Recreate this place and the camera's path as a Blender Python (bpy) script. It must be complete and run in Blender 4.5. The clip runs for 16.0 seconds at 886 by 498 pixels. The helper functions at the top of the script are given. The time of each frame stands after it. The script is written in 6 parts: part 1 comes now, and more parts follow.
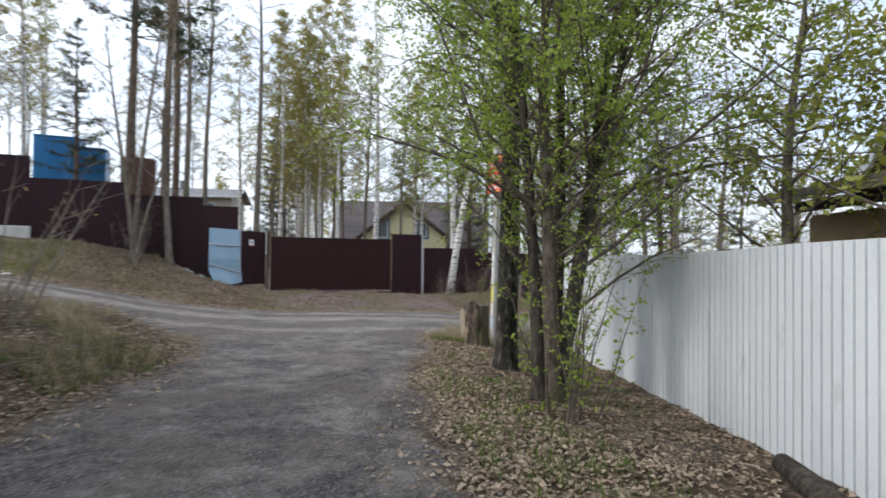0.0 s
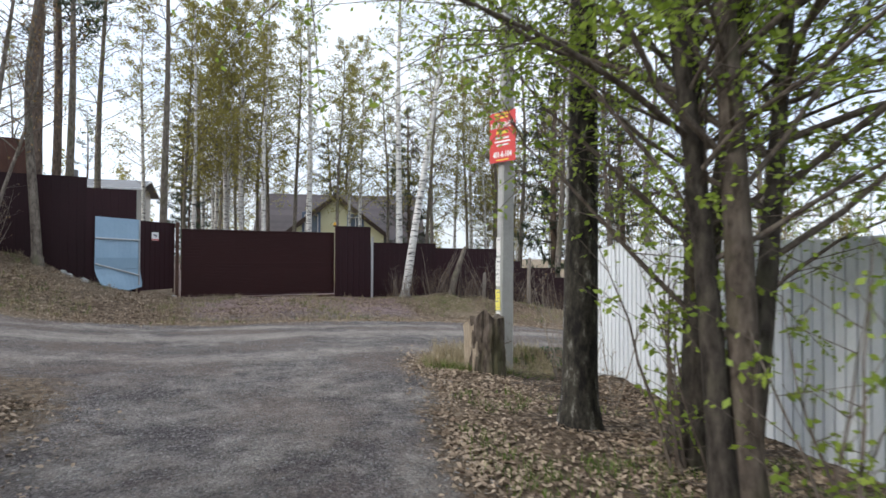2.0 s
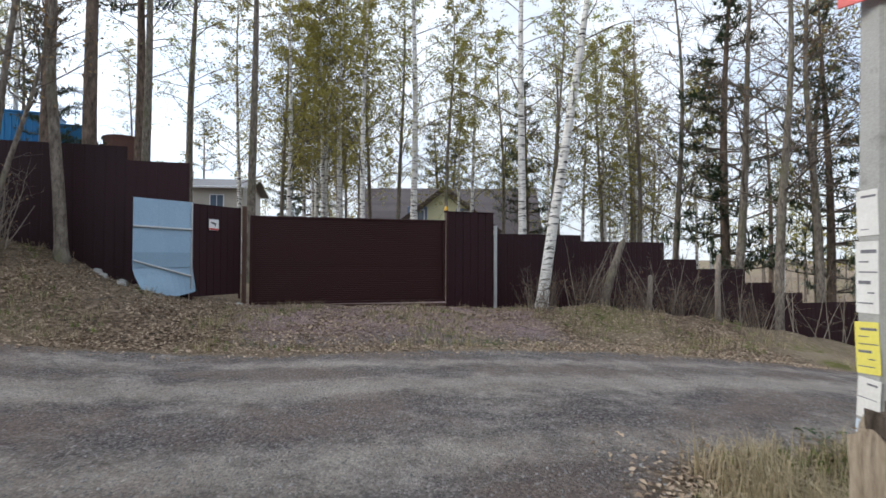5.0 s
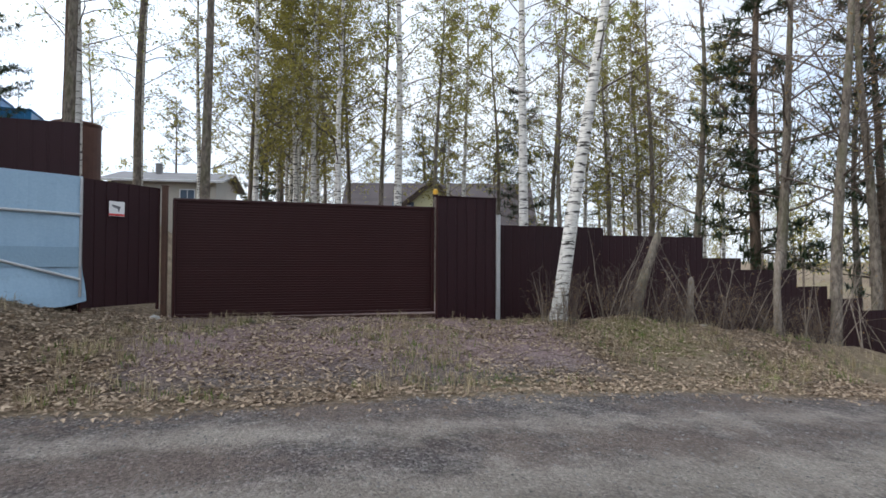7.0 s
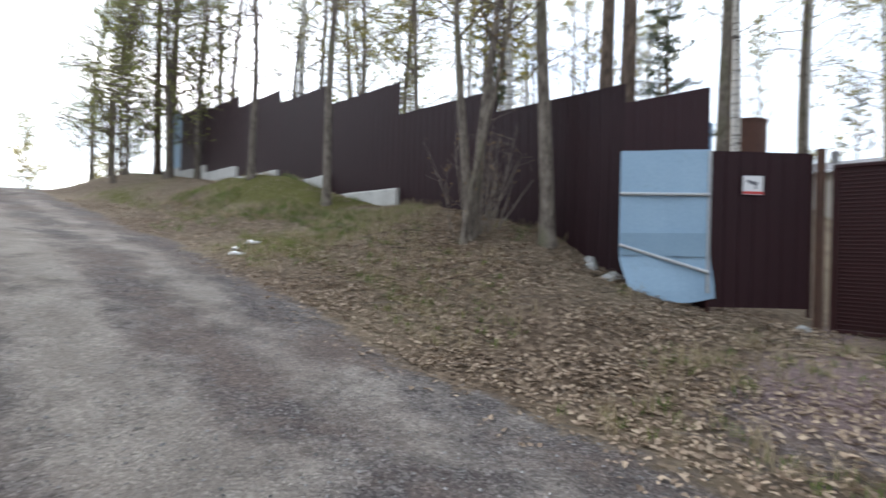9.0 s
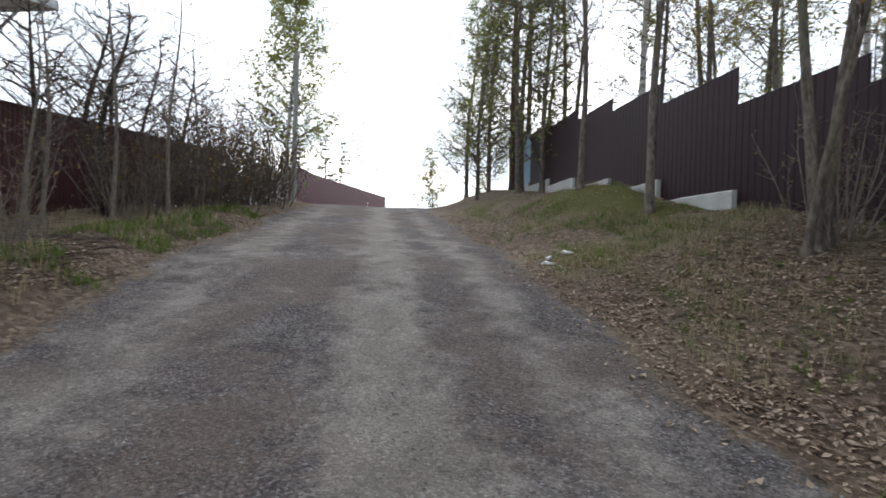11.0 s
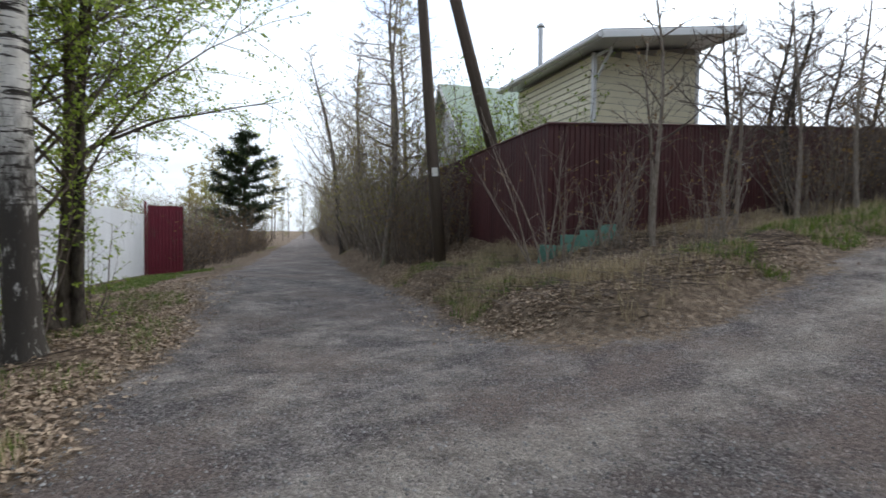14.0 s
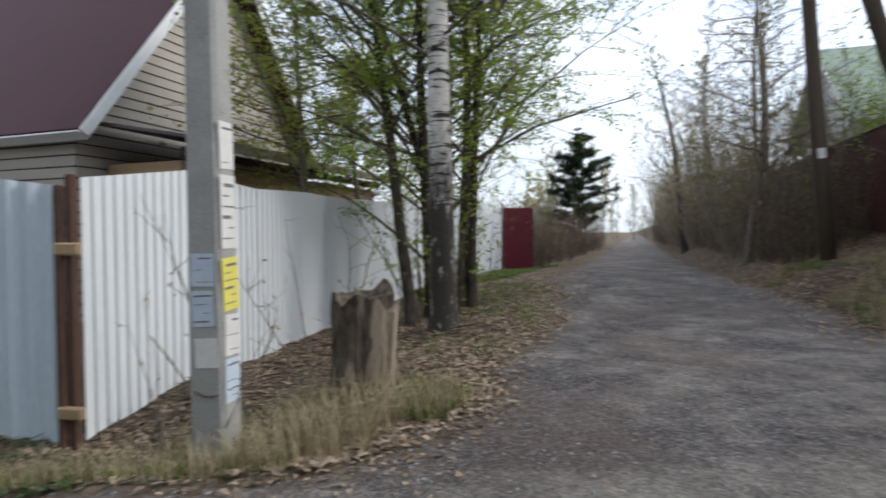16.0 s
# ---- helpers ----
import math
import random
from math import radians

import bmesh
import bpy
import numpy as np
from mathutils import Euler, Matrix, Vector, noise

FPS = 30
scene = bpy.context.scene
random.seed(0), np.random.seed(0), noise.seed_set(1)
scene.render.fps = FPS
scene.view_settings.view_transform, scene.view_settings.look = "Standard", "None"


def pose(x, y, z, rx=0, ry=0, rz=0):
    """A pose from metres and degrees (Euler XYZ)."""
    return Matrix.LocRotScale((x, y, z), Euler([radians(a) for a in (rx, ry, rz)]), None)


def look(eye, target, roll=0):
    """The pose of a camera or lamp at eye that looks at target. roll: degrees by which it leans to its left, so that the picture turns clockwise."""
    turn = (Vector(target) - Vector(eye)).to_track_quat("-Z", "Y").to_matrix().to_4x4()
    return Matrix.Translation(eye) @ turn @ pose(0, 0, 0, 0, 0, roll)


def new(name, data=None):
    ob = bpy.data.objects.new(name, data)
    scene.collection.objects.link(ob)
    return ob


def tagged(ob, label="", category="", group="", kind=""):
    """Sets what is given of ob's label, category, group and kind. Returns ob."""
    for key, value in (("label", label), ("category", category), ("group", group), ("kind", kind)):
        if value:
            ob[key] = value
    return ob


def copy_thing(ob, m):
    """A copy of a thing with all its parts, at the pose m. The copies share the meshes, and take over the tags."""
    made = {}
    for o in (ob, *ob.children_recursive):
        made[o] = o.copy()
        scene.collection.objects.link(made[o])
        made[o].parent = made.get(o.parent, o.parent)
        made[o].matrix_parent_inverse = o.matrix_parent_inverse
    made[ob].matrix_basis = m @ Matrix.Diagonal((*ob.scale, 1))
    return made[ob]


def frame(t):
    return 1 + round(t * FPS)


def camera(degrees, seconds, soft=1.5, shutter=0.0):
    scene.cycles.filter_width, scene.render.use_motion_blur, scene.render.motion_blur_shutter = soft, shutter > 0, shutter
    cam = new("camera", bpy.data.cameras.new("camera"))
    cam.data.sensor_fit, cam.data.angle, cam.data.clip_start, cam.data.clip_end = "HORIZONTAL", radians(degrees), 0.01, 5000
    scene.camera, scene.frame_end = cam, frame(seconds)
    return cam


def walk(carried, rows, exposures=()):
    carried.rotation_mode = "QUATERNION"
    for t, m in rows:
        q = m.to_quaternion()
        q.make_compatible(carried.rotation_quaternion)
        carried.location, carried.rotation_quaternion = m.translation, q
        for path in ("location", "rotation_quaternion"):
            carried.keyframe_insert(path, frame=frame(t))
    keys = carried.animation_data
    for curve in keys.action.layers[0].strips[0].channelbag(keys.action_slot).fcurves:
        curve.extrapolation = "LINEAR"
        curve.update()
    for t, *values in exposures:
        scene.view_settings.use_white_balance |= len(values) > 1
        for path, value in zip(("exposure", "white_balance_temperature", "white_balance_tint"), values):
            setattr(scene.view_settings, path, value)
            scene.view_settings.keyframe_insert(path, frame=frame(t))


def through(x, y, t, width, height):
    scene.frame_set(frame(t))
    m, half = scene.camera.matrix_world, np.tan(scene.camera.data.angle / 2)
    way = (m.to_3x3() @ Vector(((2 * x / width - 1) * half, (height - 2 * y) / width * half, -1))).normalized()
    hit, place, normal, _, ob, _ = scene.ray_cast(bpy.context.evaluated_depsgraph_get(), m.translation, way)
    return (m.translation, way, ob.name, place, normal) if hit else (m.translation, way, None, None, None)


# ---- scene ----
cam = camera(78.4, 16.0, soft=1.6, shutter=0.3)
METRES, EYE, TILT, LEAN, TURN = 17.4, 1.5, 0.0, 0.0, 0.0
ROWS = [
    (0.0, 0.0, 0.0, 0.0, -0.01, 1.08, -0.73),
    (0.5, -0.0184, 0.0511, 0.0002, -9.08, 1.06, -0.39),
    (1.0, -0.0356, 0.1042, -0.001, -10.71, 0.99, -0.22),
    (1.5, -0.0518, 0.1523, -0.0039, -10.17, 1.04, -0.17),
    (2.0, -0.0634, 0.2087, -0.0053, -8.0, 0.99, -0.19),
    (2.5, -0.0727, 0.2594, -0.0085, -6.87, 1.01, -0.16),
    (3.0, -0.0795, 0.3134, -0.0082, -3.06, 0.96, -0.16),
    (3.5, -0.0819, 0.3633, -0.0084, -0.43, 1.01, -0.21),
    (4.0, -0.0876, 0.4164, -0.0101, 1.88, 0.97, -0.25),
    (6.5, -0.0918, 0.6639, -0.0138, 3.33, 1.14, -0.24),
    (7.0, -0.1004, 0.7089, -0.0156, 1.72, 1.11, -0.3),
    (7.5, -0.1138, 0.7494, -0.0182, 8.05, 1.08, -0.52),
    (8.0, -0.125, 0.7847, -0.0215, 28.11, 0.85, -0.73),
    (8.5, -0.1355, 0.8152, -0.0226, 43.73, 0.64, -0.97),
    (9.0, -0.1529, 0.837, -0.0247, 65.38, 0.22, -1.49),
    (11.5, -0.1525, 0.8911, -0.0193, 111.56, -0.38, -1.6),
    (12.0, -0.1447, 0.8987, -0.0193, 125.15, -0.83, -1.42),
    (12.5, -0.1312, 0.9065, -0.0197, 136.45, -0.98, -1.34),
    (13.0, -0.1229, 0.9089, -0.02, 147.61, -1.43, -1.14),
    (13.5, -0.1169, 0.9106, -0.0201, 157.68, -1.68, -0.86),
    (14.0, -0.1141, 0.9117, -0.0201, 166.0, -1.77, -0.52),
    (14.5, -0.1138, 0.9116, -0.0205, 171.82, -1.83, -0.28),
    (15.0, -0.1114, 0.9124, -0.0218, 175.75, -1.79, -0.16),
    (15.5, -0.1, 0.9169, -0.0248, 184.37, -1.62, -0.08),
    (16.0, -0.0818, 0.9197, -0.0273, 199.43, -1.72, 0.21),
]
walk(cam, [(t, pose(0, 0, EYE, TILT, LEAN, TURN) @ pose(METRES * x, METRES * y, METRES * z, 90 + pitch, roll, yaw)) for t, x, y, z, yaw, pitch, roll in ROWS],
     exposures=((0, 0.25), (2.2, 0.27), (3.5, 0.13), (7, 0.18), (8.2, 0.47), (9.2, 0.52), (11.3, -0.15), (12.5, -0.1), (14.5, 0.05), (16, -0.05)))

# ---- world and sun: bright thin overcast, the sun behind haze in the west-south-west ----
SUN_YAW, SUN_UP = 106.0, 32.0
world = bpy.data.worlds.new("sky")
scene.world = world
world.use_nodes = True
wn, wl = world.node_tree.nodes, world.node_tree.links
wn.clear()
w_out = wn.new("ShaderNodeOutputWorld")
w_bg = wn.new("ShaderNodeBackground")
w_sky = wn.new("ShaderNodeTexSky")
w_sky.sky_type, w_sky.sun_disc = "NISHITA", False
w_sky.sun_elevation, w_sky.sun_rotation = radians(SUN_UP), radians(-SUN_YAW)
w_sky.dust_density, w_sky.air_density = 3.0, 1.0
w_map = wn.new("ShaderNodeTexCoord")
w_sc = wn.new("ShaderNodeMapping")
w_sc.inputs["Scale"].default_value = (1.0, 1.0, 2.6)
w_noise = wn.new("ShaderNodeTexNoise")
w_noise.inputs["Scale"].default_value = 2.3
w_noise.inputs["Detail"].default_value = 7
w_noise.inputs["Roughness"].default_value = 0.58
w_ramp = wn.new("ShaderNodeValToRGB")
w_ramp.color_ramp.elements[0].position, w_ramp.color_ramp.elements[1].position = 0.36, 0.58
w_ramp.color_ramp.elements[0].color, w_ramp.color_ramp.elements[1].color = (0.5, 0.5, 0.5, 1), (1.0, 1.0, 1.0, 1)
w_mul = wn.new("ShaderNodeMix")
w_mul.data_type = "RGBA"
w_mul.inputs["B"].default_value = (7.7, 8.4, 9.3, 1)
wl.new(w_map.outputs["Generated"], w_sc.inputs["Vector"])
wl.new(w_sc.outputs["Vector"], w_noise.inputs["Vector"])
wl.new(w_noise.outputs["Fac"], w_ramp.inputs["Fac"])
wl.new(w_ramp.outputs["Color"], w_mul.inputs["Factor"])
w_lift = wn.new("ShaderNodeMix")
w_lift.data_type, w_lift.blend_type = "RGBA", "MULTIPLY"
w_lift.inputs["Factor"].default_value = 1.0
w_lift.inputs["B"].default_value = (1.5, 1.6, 1.85, 1)
wl.new(w_sky.outputs["Color"], w_lift.inputs["A"])
wl.new(w_lift.outputs["Result"], w_mul.inputs["A"])
w_dot = wn.new("ShaderNodeVectorMath")
w_dot.operation = "DOT_PRODUCT"
sa, se = radians(90 + SUN_YAW), radians(SUN_UP)
w_dot.inputs[1].default_value = (math.cos(sa) * math.cos(se), math.sin(sa) * math.cos(se), math.sin(se))
wl.new(w_map.outputs["Generated"], w_dot.inputs[0])
w_near = wn.new("ShaderNodeMapRange")
w_near.interpolation_type = "SMOOTHSTEP"
w_near.inputs["From Min"].default_value, w_near.inputs["From Max"].default_value = -0.1, 0.95
w_near.inputs["To Min"].default_value, w_near.inputs["To Max"].default_value = 1.0, 1.75
wl.new(w_dot.outputs["Value"], w_near.inputs["Value"])
w_glow = wn.new("ShaderNodeMix")
w_glow.data_type, w_glow.blend_type = "RGBA", "MULTIPLY"
w_glow.inputs["Factor"].default_value = 1.0
wl.new(w_mul.outputs["Result"], w_glow.inputs["A"])
wl.new(w_near.outputs["Result"], w_glow.inputs["B"])
wl.new(w_glow.outputs["Result"], w_bg.inputs["Color"])
w_bg.inputs["Strength"].default_value = 0.125
wl.new(w_bg.outputs["Background"], w_out.inputs["Surface"])
sun = new("sun", bpy.data.lights.new("sun", "SUN"))
sun.data.energy, sun.data.angle, sun.data.color = 1.6, radians(14), (1.0, 0.95, 0.88)
a, e = radians(90 + SUN_YAW), radians(SUN_UP)
sun.matrix_world = look((math.cos(a) * math.cos(e) * 60, math.sin(a) * math.cos(e) * 60, math.sin(e) * 60), (0, 0, 0))

# ---- materials ----
def mat(name, rough=0.8, metal=0.0):
    m = bpy.data.materials.new(name)
    m.use_nodes = True
    b = m.node_tree.nodes["Principled BSDF"]
    b.inputs["Roughness"].default_value, b.inputs["Metallic"].default_value = rough, metal
    return m


def node(m, kind, **inputs):
    n = m.node_tree.nodes.new(kind)
    for key, value in inputs.items():
        n.inputs[key.replace("_", " ")].default_value = value
    return n


def link(m, a, b):
    m.node_tree.links.new(a, b)


def coords(m, scale=(1, 1, 1), kind="Object"):
    c, s = node(m, "ShaderNodeTexCoord"), node(m, "ShaderNodeMapping")
    s.inputs["Scale"].default_value = scale
    link(m, c.outputs[kind], s.inputs["Vector"])
    return s.outputs["Vector"]


def fac_noise(m, vec, scale, detail=5, rough=0.6):
    n = node(m, "ShaderNodeTexNoise", Scale=scale, Detail=detail, Roughness=rough)
    link(m, vec, n.inputs["Vector"])
    return n.outputs["Fac"]


def ramp(m, fac, stops):
    r = node(m, "ShaderNodeValToRGB")
    els = r.color_ramp.elements
    while len(els) < len(stops):
        els.new(0.5)
    for el, (p, c) in zip(els, stops):
        el.position, el.color = p, (*c, 1)
    link(m, fac, r.inputs["Fac"])
    return r.outputs["Color"]


def mix(m, fac, a, b, blend="MIX"):
    n = node(m, "ShaderNodeMix")
    n.data_type, n.blend_type = "RGBA", blend
    for value, key in ((fac, "Factor"), (a, "A"), (b, "B")):
        if isinstance(value, (int, float)):
            n.inputs[key].default_value = value
        elif isinstance(value, tuple):
            n.inputs[key].default_value = (*value, 1)
        else:
            link(m, value, n.inputs[key])
    return n.outputs["Result"]


def maths(m, op, a, b=0.0, clamp=False):
    n = node(m, "ShaderNodeMath")
    n.operation, n.use_clamp = op, clamp
    for i, value in enumerate((a, b)):
        if isinstance(value, (int, float)):
            n.inputs[i].default_value = value
        else:
            link(m, value, n.inputs[i])
    return n.outputs["Value"]


def base(m, colour):
    link(m, colour, m.node_tree.nodes["Principled BSDF"].inputs["Base Color"])


def bump(m, height, strength=0.4, distance=0.02):
    b = node(m, "ShaderNodeBump", Strength=strength, Distance=distance)
    link(m, height, b.inputs["Height"])
    link(m, b.outputs["Normal"], m.node_tree.nodes["Principled BSDF"].inputs["Normal"])


def two_scale(name, dark, light, fine=40, coarse=1.5, rough=0.8, metal=0.0, stretch=(1, 1, 1), relief=0.3, stain=None, stain_at=0.62, vary=0.0):
    """A surface with grain, broad variation and, where given, stains."""
    m = mat(name, rough, metal)
    v = coords(m, stretch)
    grain, broad = fac_noise(m, v, fine), fac_noise(m, v, coarse)
    both = maths(m, "ADD", maths(m, "MULTIPLY", grain, 0.5), maths(m, "MULTIPLY", broad, 0.5))
    c = ramp(m, both, [(0.32, dark), (0.68, light)])
    if stain:
        s = fac_noise(m, v, coarse * 2.3, 8, 0.7)
        c = mix(m, maths(m, "MULTIPLY", maths(m, "SUBTRACT", s, stain_at), 6.0, True), c, stain)
    if vary:
        o = node(m, "ShaderNodeObjectInfo")
        k = maths(m, "ADD", maths(m, "MULTIPLY", o.outputs["Random"], vary), 1 - vary / 2)
        c = mix(m, 1.0, c, k, "MULTIPLY")
    base(m, c)
    if relief:
        bump(m, grain, relief, 0.01)
    return m


M_MAROON = two_scale("dark_maroon_coated_steel", (0.017, 0.0045, 0.0068), (0.026, 0.007, 0.0095), 60, 0.9, 0.55, 0.0, relief=0.05, stain=(0.05, 0.025, 0.023), stain_at=0.68, vary=0.25)
M_GATE = two_scale("dark_brown_coated_steel", (0.028, 0.0075, 0.0078), (0.037, 0.0105, 0.0105), 60, 0.7, 0.45, 0.0, relief=0.05, stain=(0.06, 0.03, 0.026), stain_at=0.68, vary=0.2)
M_REDFENCE = two_scale("weathered_red_brown_steel", (0.04, 0.016, 0.017), (0.09, 0.032, 0.033), 30, 1.6, 0.55, 0.0, stretch=(2, 2, 0.15), relief=0.1, stain=(0.11, 0.07, 0.06), stain_at=0.6, vary=0.3)
M_WINE = two_scale("wine_red_steel", (0.11, 0.01, 0.022), (0.15, 0.016, 0.032), 40, 1.0, 0.4, 0.0, relief=0.05)
M_WHITE = two_scale("white_coated_steel", (0.63, 0.66, 0.68), (0.75, 0.78, 0.80), 45, 1.1, 0.45, 0.0, stretch=(1, 1, 0.3), relief=0.04, stain=(0.48, 0.48, 0.455), stain_at=0.62, vary=0.1)
# The blue tint puts the north side's skylit shade into the steel colour.
M_PALESHADE = two_scale("pale_steel_with_bluish_shade", (0.46, 0.54, 0.60), (0.58, 0.66, 0.71), 45, 1.1, 0.45, 0.0, stretch=(1, 1, 0.3), relief=0.04, stain=(0.42, 0.42, 0.4), stain_at=0.62)
M_BLUE = two_scale("light_blue_primer_steel", (0.24, 0.37, 0.50), (0.32, 0.46, 0.58), 30, 1.2, 0.5, 0.0, relief=0.05, stain=(0.2, 0.27, 0.33), stain_at=0.6)
M_BARREL = two_scale("bright_blue_plastic", (0.01, 0.15, 0.36), (0.02, 0.21, 0.46), 20, 2.0, 0.4, relief=0.02)
M_TANK = two_scale("rusty_brown_tank", (0.05, 0.018, 0.012), (0.10, 0.04, 0.025), 25, 1.5, 0.7, relief=0.1, stain=(0.14, 0.07, 0.04))
M_RUST = two_scale("rusted_steel", (0.05, 0.025, 0.018), (0.11, 0.055, 0.035), 50, 4.0, 0.8, relief=0.3)
M_CONCRETE = two_scale("weathered_concrete", (0.27, 0.27, 0.255), (0.42, 0.42, 0.395), 60, 2.2, 0.9, relief=0.3, stain=(0.16, 0.16, 0.14), stain_at=0.58)
M_FOUND = two_scale("pale_concrete_footing", (0.42, 0.41, 0.38), (0.62, 0.61, 0.57), 30, 2.5, 0.9, relief=0.4, stain=(0.2, 0.18, 0.15), stain_at=0.6)
M_WOODPOLE = two_scale("dark_weathered_pole_wood", (0.05, 0.038, 0.03), (0.13, 0.105, 0.085), 40, 2.0, 0.9, stretch=(4, 4, 0.15), relief=0.5)
M_PLANK = two_scale("brown_plank_wood", (0.28, 0.19, 0.10), (0.44, 0.31, 0.18), 30, 2.0, 0.75, stretch=(0.3, 1, 3), relief=0.3, vary=0.3)
M_DARKWOOD_LAPSHADE = two_scale("dark_stained_wood_and_lap_shade", (0.025, 0.016, 0.012), (0.06, 0.036, 0.026), 30, 2.0, 0.7, stretch=(0.3, 1, 3), relief=0.3)
M_GREYWOOD_LAPSHADE = two_scale("grey_weathered_wood_and_lap_shade", (0.16, 0.145, 0.125), (0.34, 0.31, 0.27), 30, 2.0, 0.9, stretch=(0.3, 1, 3), relief=0.5)
M_SIDING = two_scale("cream_vinyl_siding", (0.68, 0.63, 0.46), (0.79, 0.74, 0.56), 30, 0.8, 0.5, relief=0.03, vary=0.08)
M_BEIGE = two_scale("beige_vinyl_siding", (0.36, 0.325, 0.275), (0.44, 0.40, 0.345), 30, 0.8, 0.5, relief=0.03, vary=0.08)
M_CREAM = two_scale("cream_render", (0.58, 0.56, 0.36), (0.68, 0.66, 0.44), 50, 0.6, 0.9, relief=0.2)
M_TRIM = two_scale("white_painted_trim", (0.62, 0.63, 0.64), (0.76, 0.77, 0.78), 40, 1.5, 0.5, relief=0.05, stain=(0.45, 0.45, 0.43), stain_at=0.65)
M_ROOFDARK = two_scale("dark_brown_roof_tile", (0.06, 0.048, 0.05), (0.10, 0.08, 0.082), 40, 1.0, 0.6, relief=0.2, vary=0.3)
M_ROOFWINE = two_scale("wine_red_roof_sheet", (0.04, 0.008, 0.014), (0.07, 0.014, 0.023), 40, 1.0, 0.5, relief=0.1)
M_ROOFGREY = two_scale("grey_roof_sheet", (0.10, 0.098, 0.102), (0.17, 0.168, 0.172), 30, 1.0, 0.6, relief=0.1)
M_ROOFGREEN = two_scale("green_roof_sheet", (0.20, 0.27, 0.20), (0.30, 0.36, 0.28), 30, 1.0, 0.6, relief=0.1)
M_GREENSHEET = two_scale("faded_green_sheet", (0.07, 0.20, 0.16), (0.13, 0.28, 0.23), 25, 3.0, 0.6, relief=0.1, stain=(0.2, 0.2, 0.17))
M_GLASS = mat("window_glass", 0.05)
M_GLASS.node_tree.nodes["Principled BSDF"].inputs["Base Color"].default_value = (0.10, 0.13, 0.17, 1)
M_BLUEFRAME = two_scale("blue_grey_window_frame", (0.10, 0.14, 0.22), (0.14, 0.19, 0.28), 30, 2.0, 0.5, relief=0.02)
M_SIGNRED = two_scale("red_printed_plastic", (0.52, 0.035, 0.035), (0.60, 0.05, 0.045), 20, 2.0, 0.4, relief=0.02)
M_SIGNWHITE = two_scale("white_print", (0.74, 0.74, 0.74), (0.8, 0.8, 0.8), 30, 2.0, 0.5, relief=0)
M_SIGNYEL = two_scale("yellow_print", (0.75, 0.55, 0.04), (0.8, 0.6, 0.06), 30, 2.0, 0.5, relief=0)
M_PAPER = two_scale("weathered_white_paper", (0.58, 0.57, 0.54), (0.74, 0.73, 0.70), 40, 6.0, 0.9, relief=0.1, stain=(0.4, 0.4, 0.38))
M_PAPERY = two_scale("yellow_paper", (0.66, 0.58, 0.10), (0.76, 0.68, 0.16), 40, 6.0, 0.9, relief=0.1)
M_PAPERB = two_scale("faded_blue_paper", (0.40, 0.50, 0.62), (0.60, 0.66, 0.72), 40, 6.0, 0.9, relief=0.1)
M_INK = two_scale("dark_print", (0.09, 0.09, 0.10), (0.22, 0.22, 0.24), 60, 14.0, 0.9, relief=0)
M_YELLOW = two_scale("amber_plastic", (0.6, 0.32, 0.02), (0.7, 0.4, 0.03), 40, 6.0, 0.4, relief=0)
M_BLACK = two_scale("black_rubber", (0.012, 0.012, 0.013), (0.025, 0.025, 0.027), 40, 6.0, 0.7, relief=0.1)
M_STEEL = two_scale("galvanised_steel", (0.42, 0.43, 0.44), (0.55, 0.56, 0.57), 30, 4.0, 0.4, 0.7, relief=0.05)


def bark(name, dark, light, scale=14, stretch=(1, 1, 0.35), relief=0.9, moss=None):
    m = mat(name, 0.95)
    v = coords(m, stretch)
    a = fac_noise(m, v, scale, 8, 0.65)
    c = ramp(m, a, [(0.36, dark), (0.64, light)])
    if moss:
        c = mix(m, maths(m, "MULTIPLY", maths(m, "SUBTRACT", fac_noise(m, v, 1.7), 0.5), 5.0, True), c, moss)
    base(m, c)
    bump(m, a, relief, 0.03)
    return m


M_BARK = bark("grey_brown_bark", (0.08, 0.066, 0.054), (0.25, 0.215, 0.18), moss=(0.11, 0.11, 0.06))
M_BARKMID = bark("brown_bark", (0.045, 0.035, 0.028), (0.165, 0.135, 0.11), moss=(0.09, 0.09, 0.045))
M_BARKDARK = bark("dark_bark", (0.025, 0.021, 0.018), (0.10, 0.085, 0.07), moss=(0.06, 0.062, 0.035))
M_PINEBARK = bark("pine_bark", (0.055, 0.042, 0.034), (0.19, 0.14, 0.108), 9)
M_TWIG = bark("twig_bark", (0.075, 0.058, 0.048), (0.18, 0.15, 0.125), 20, relief=0.2)
M_TWIGPALE = bark("pale_twig_bark", (0.15, 0.125, 0.10), (0.30, 0.26, 0.22), 20, relief=0.2)


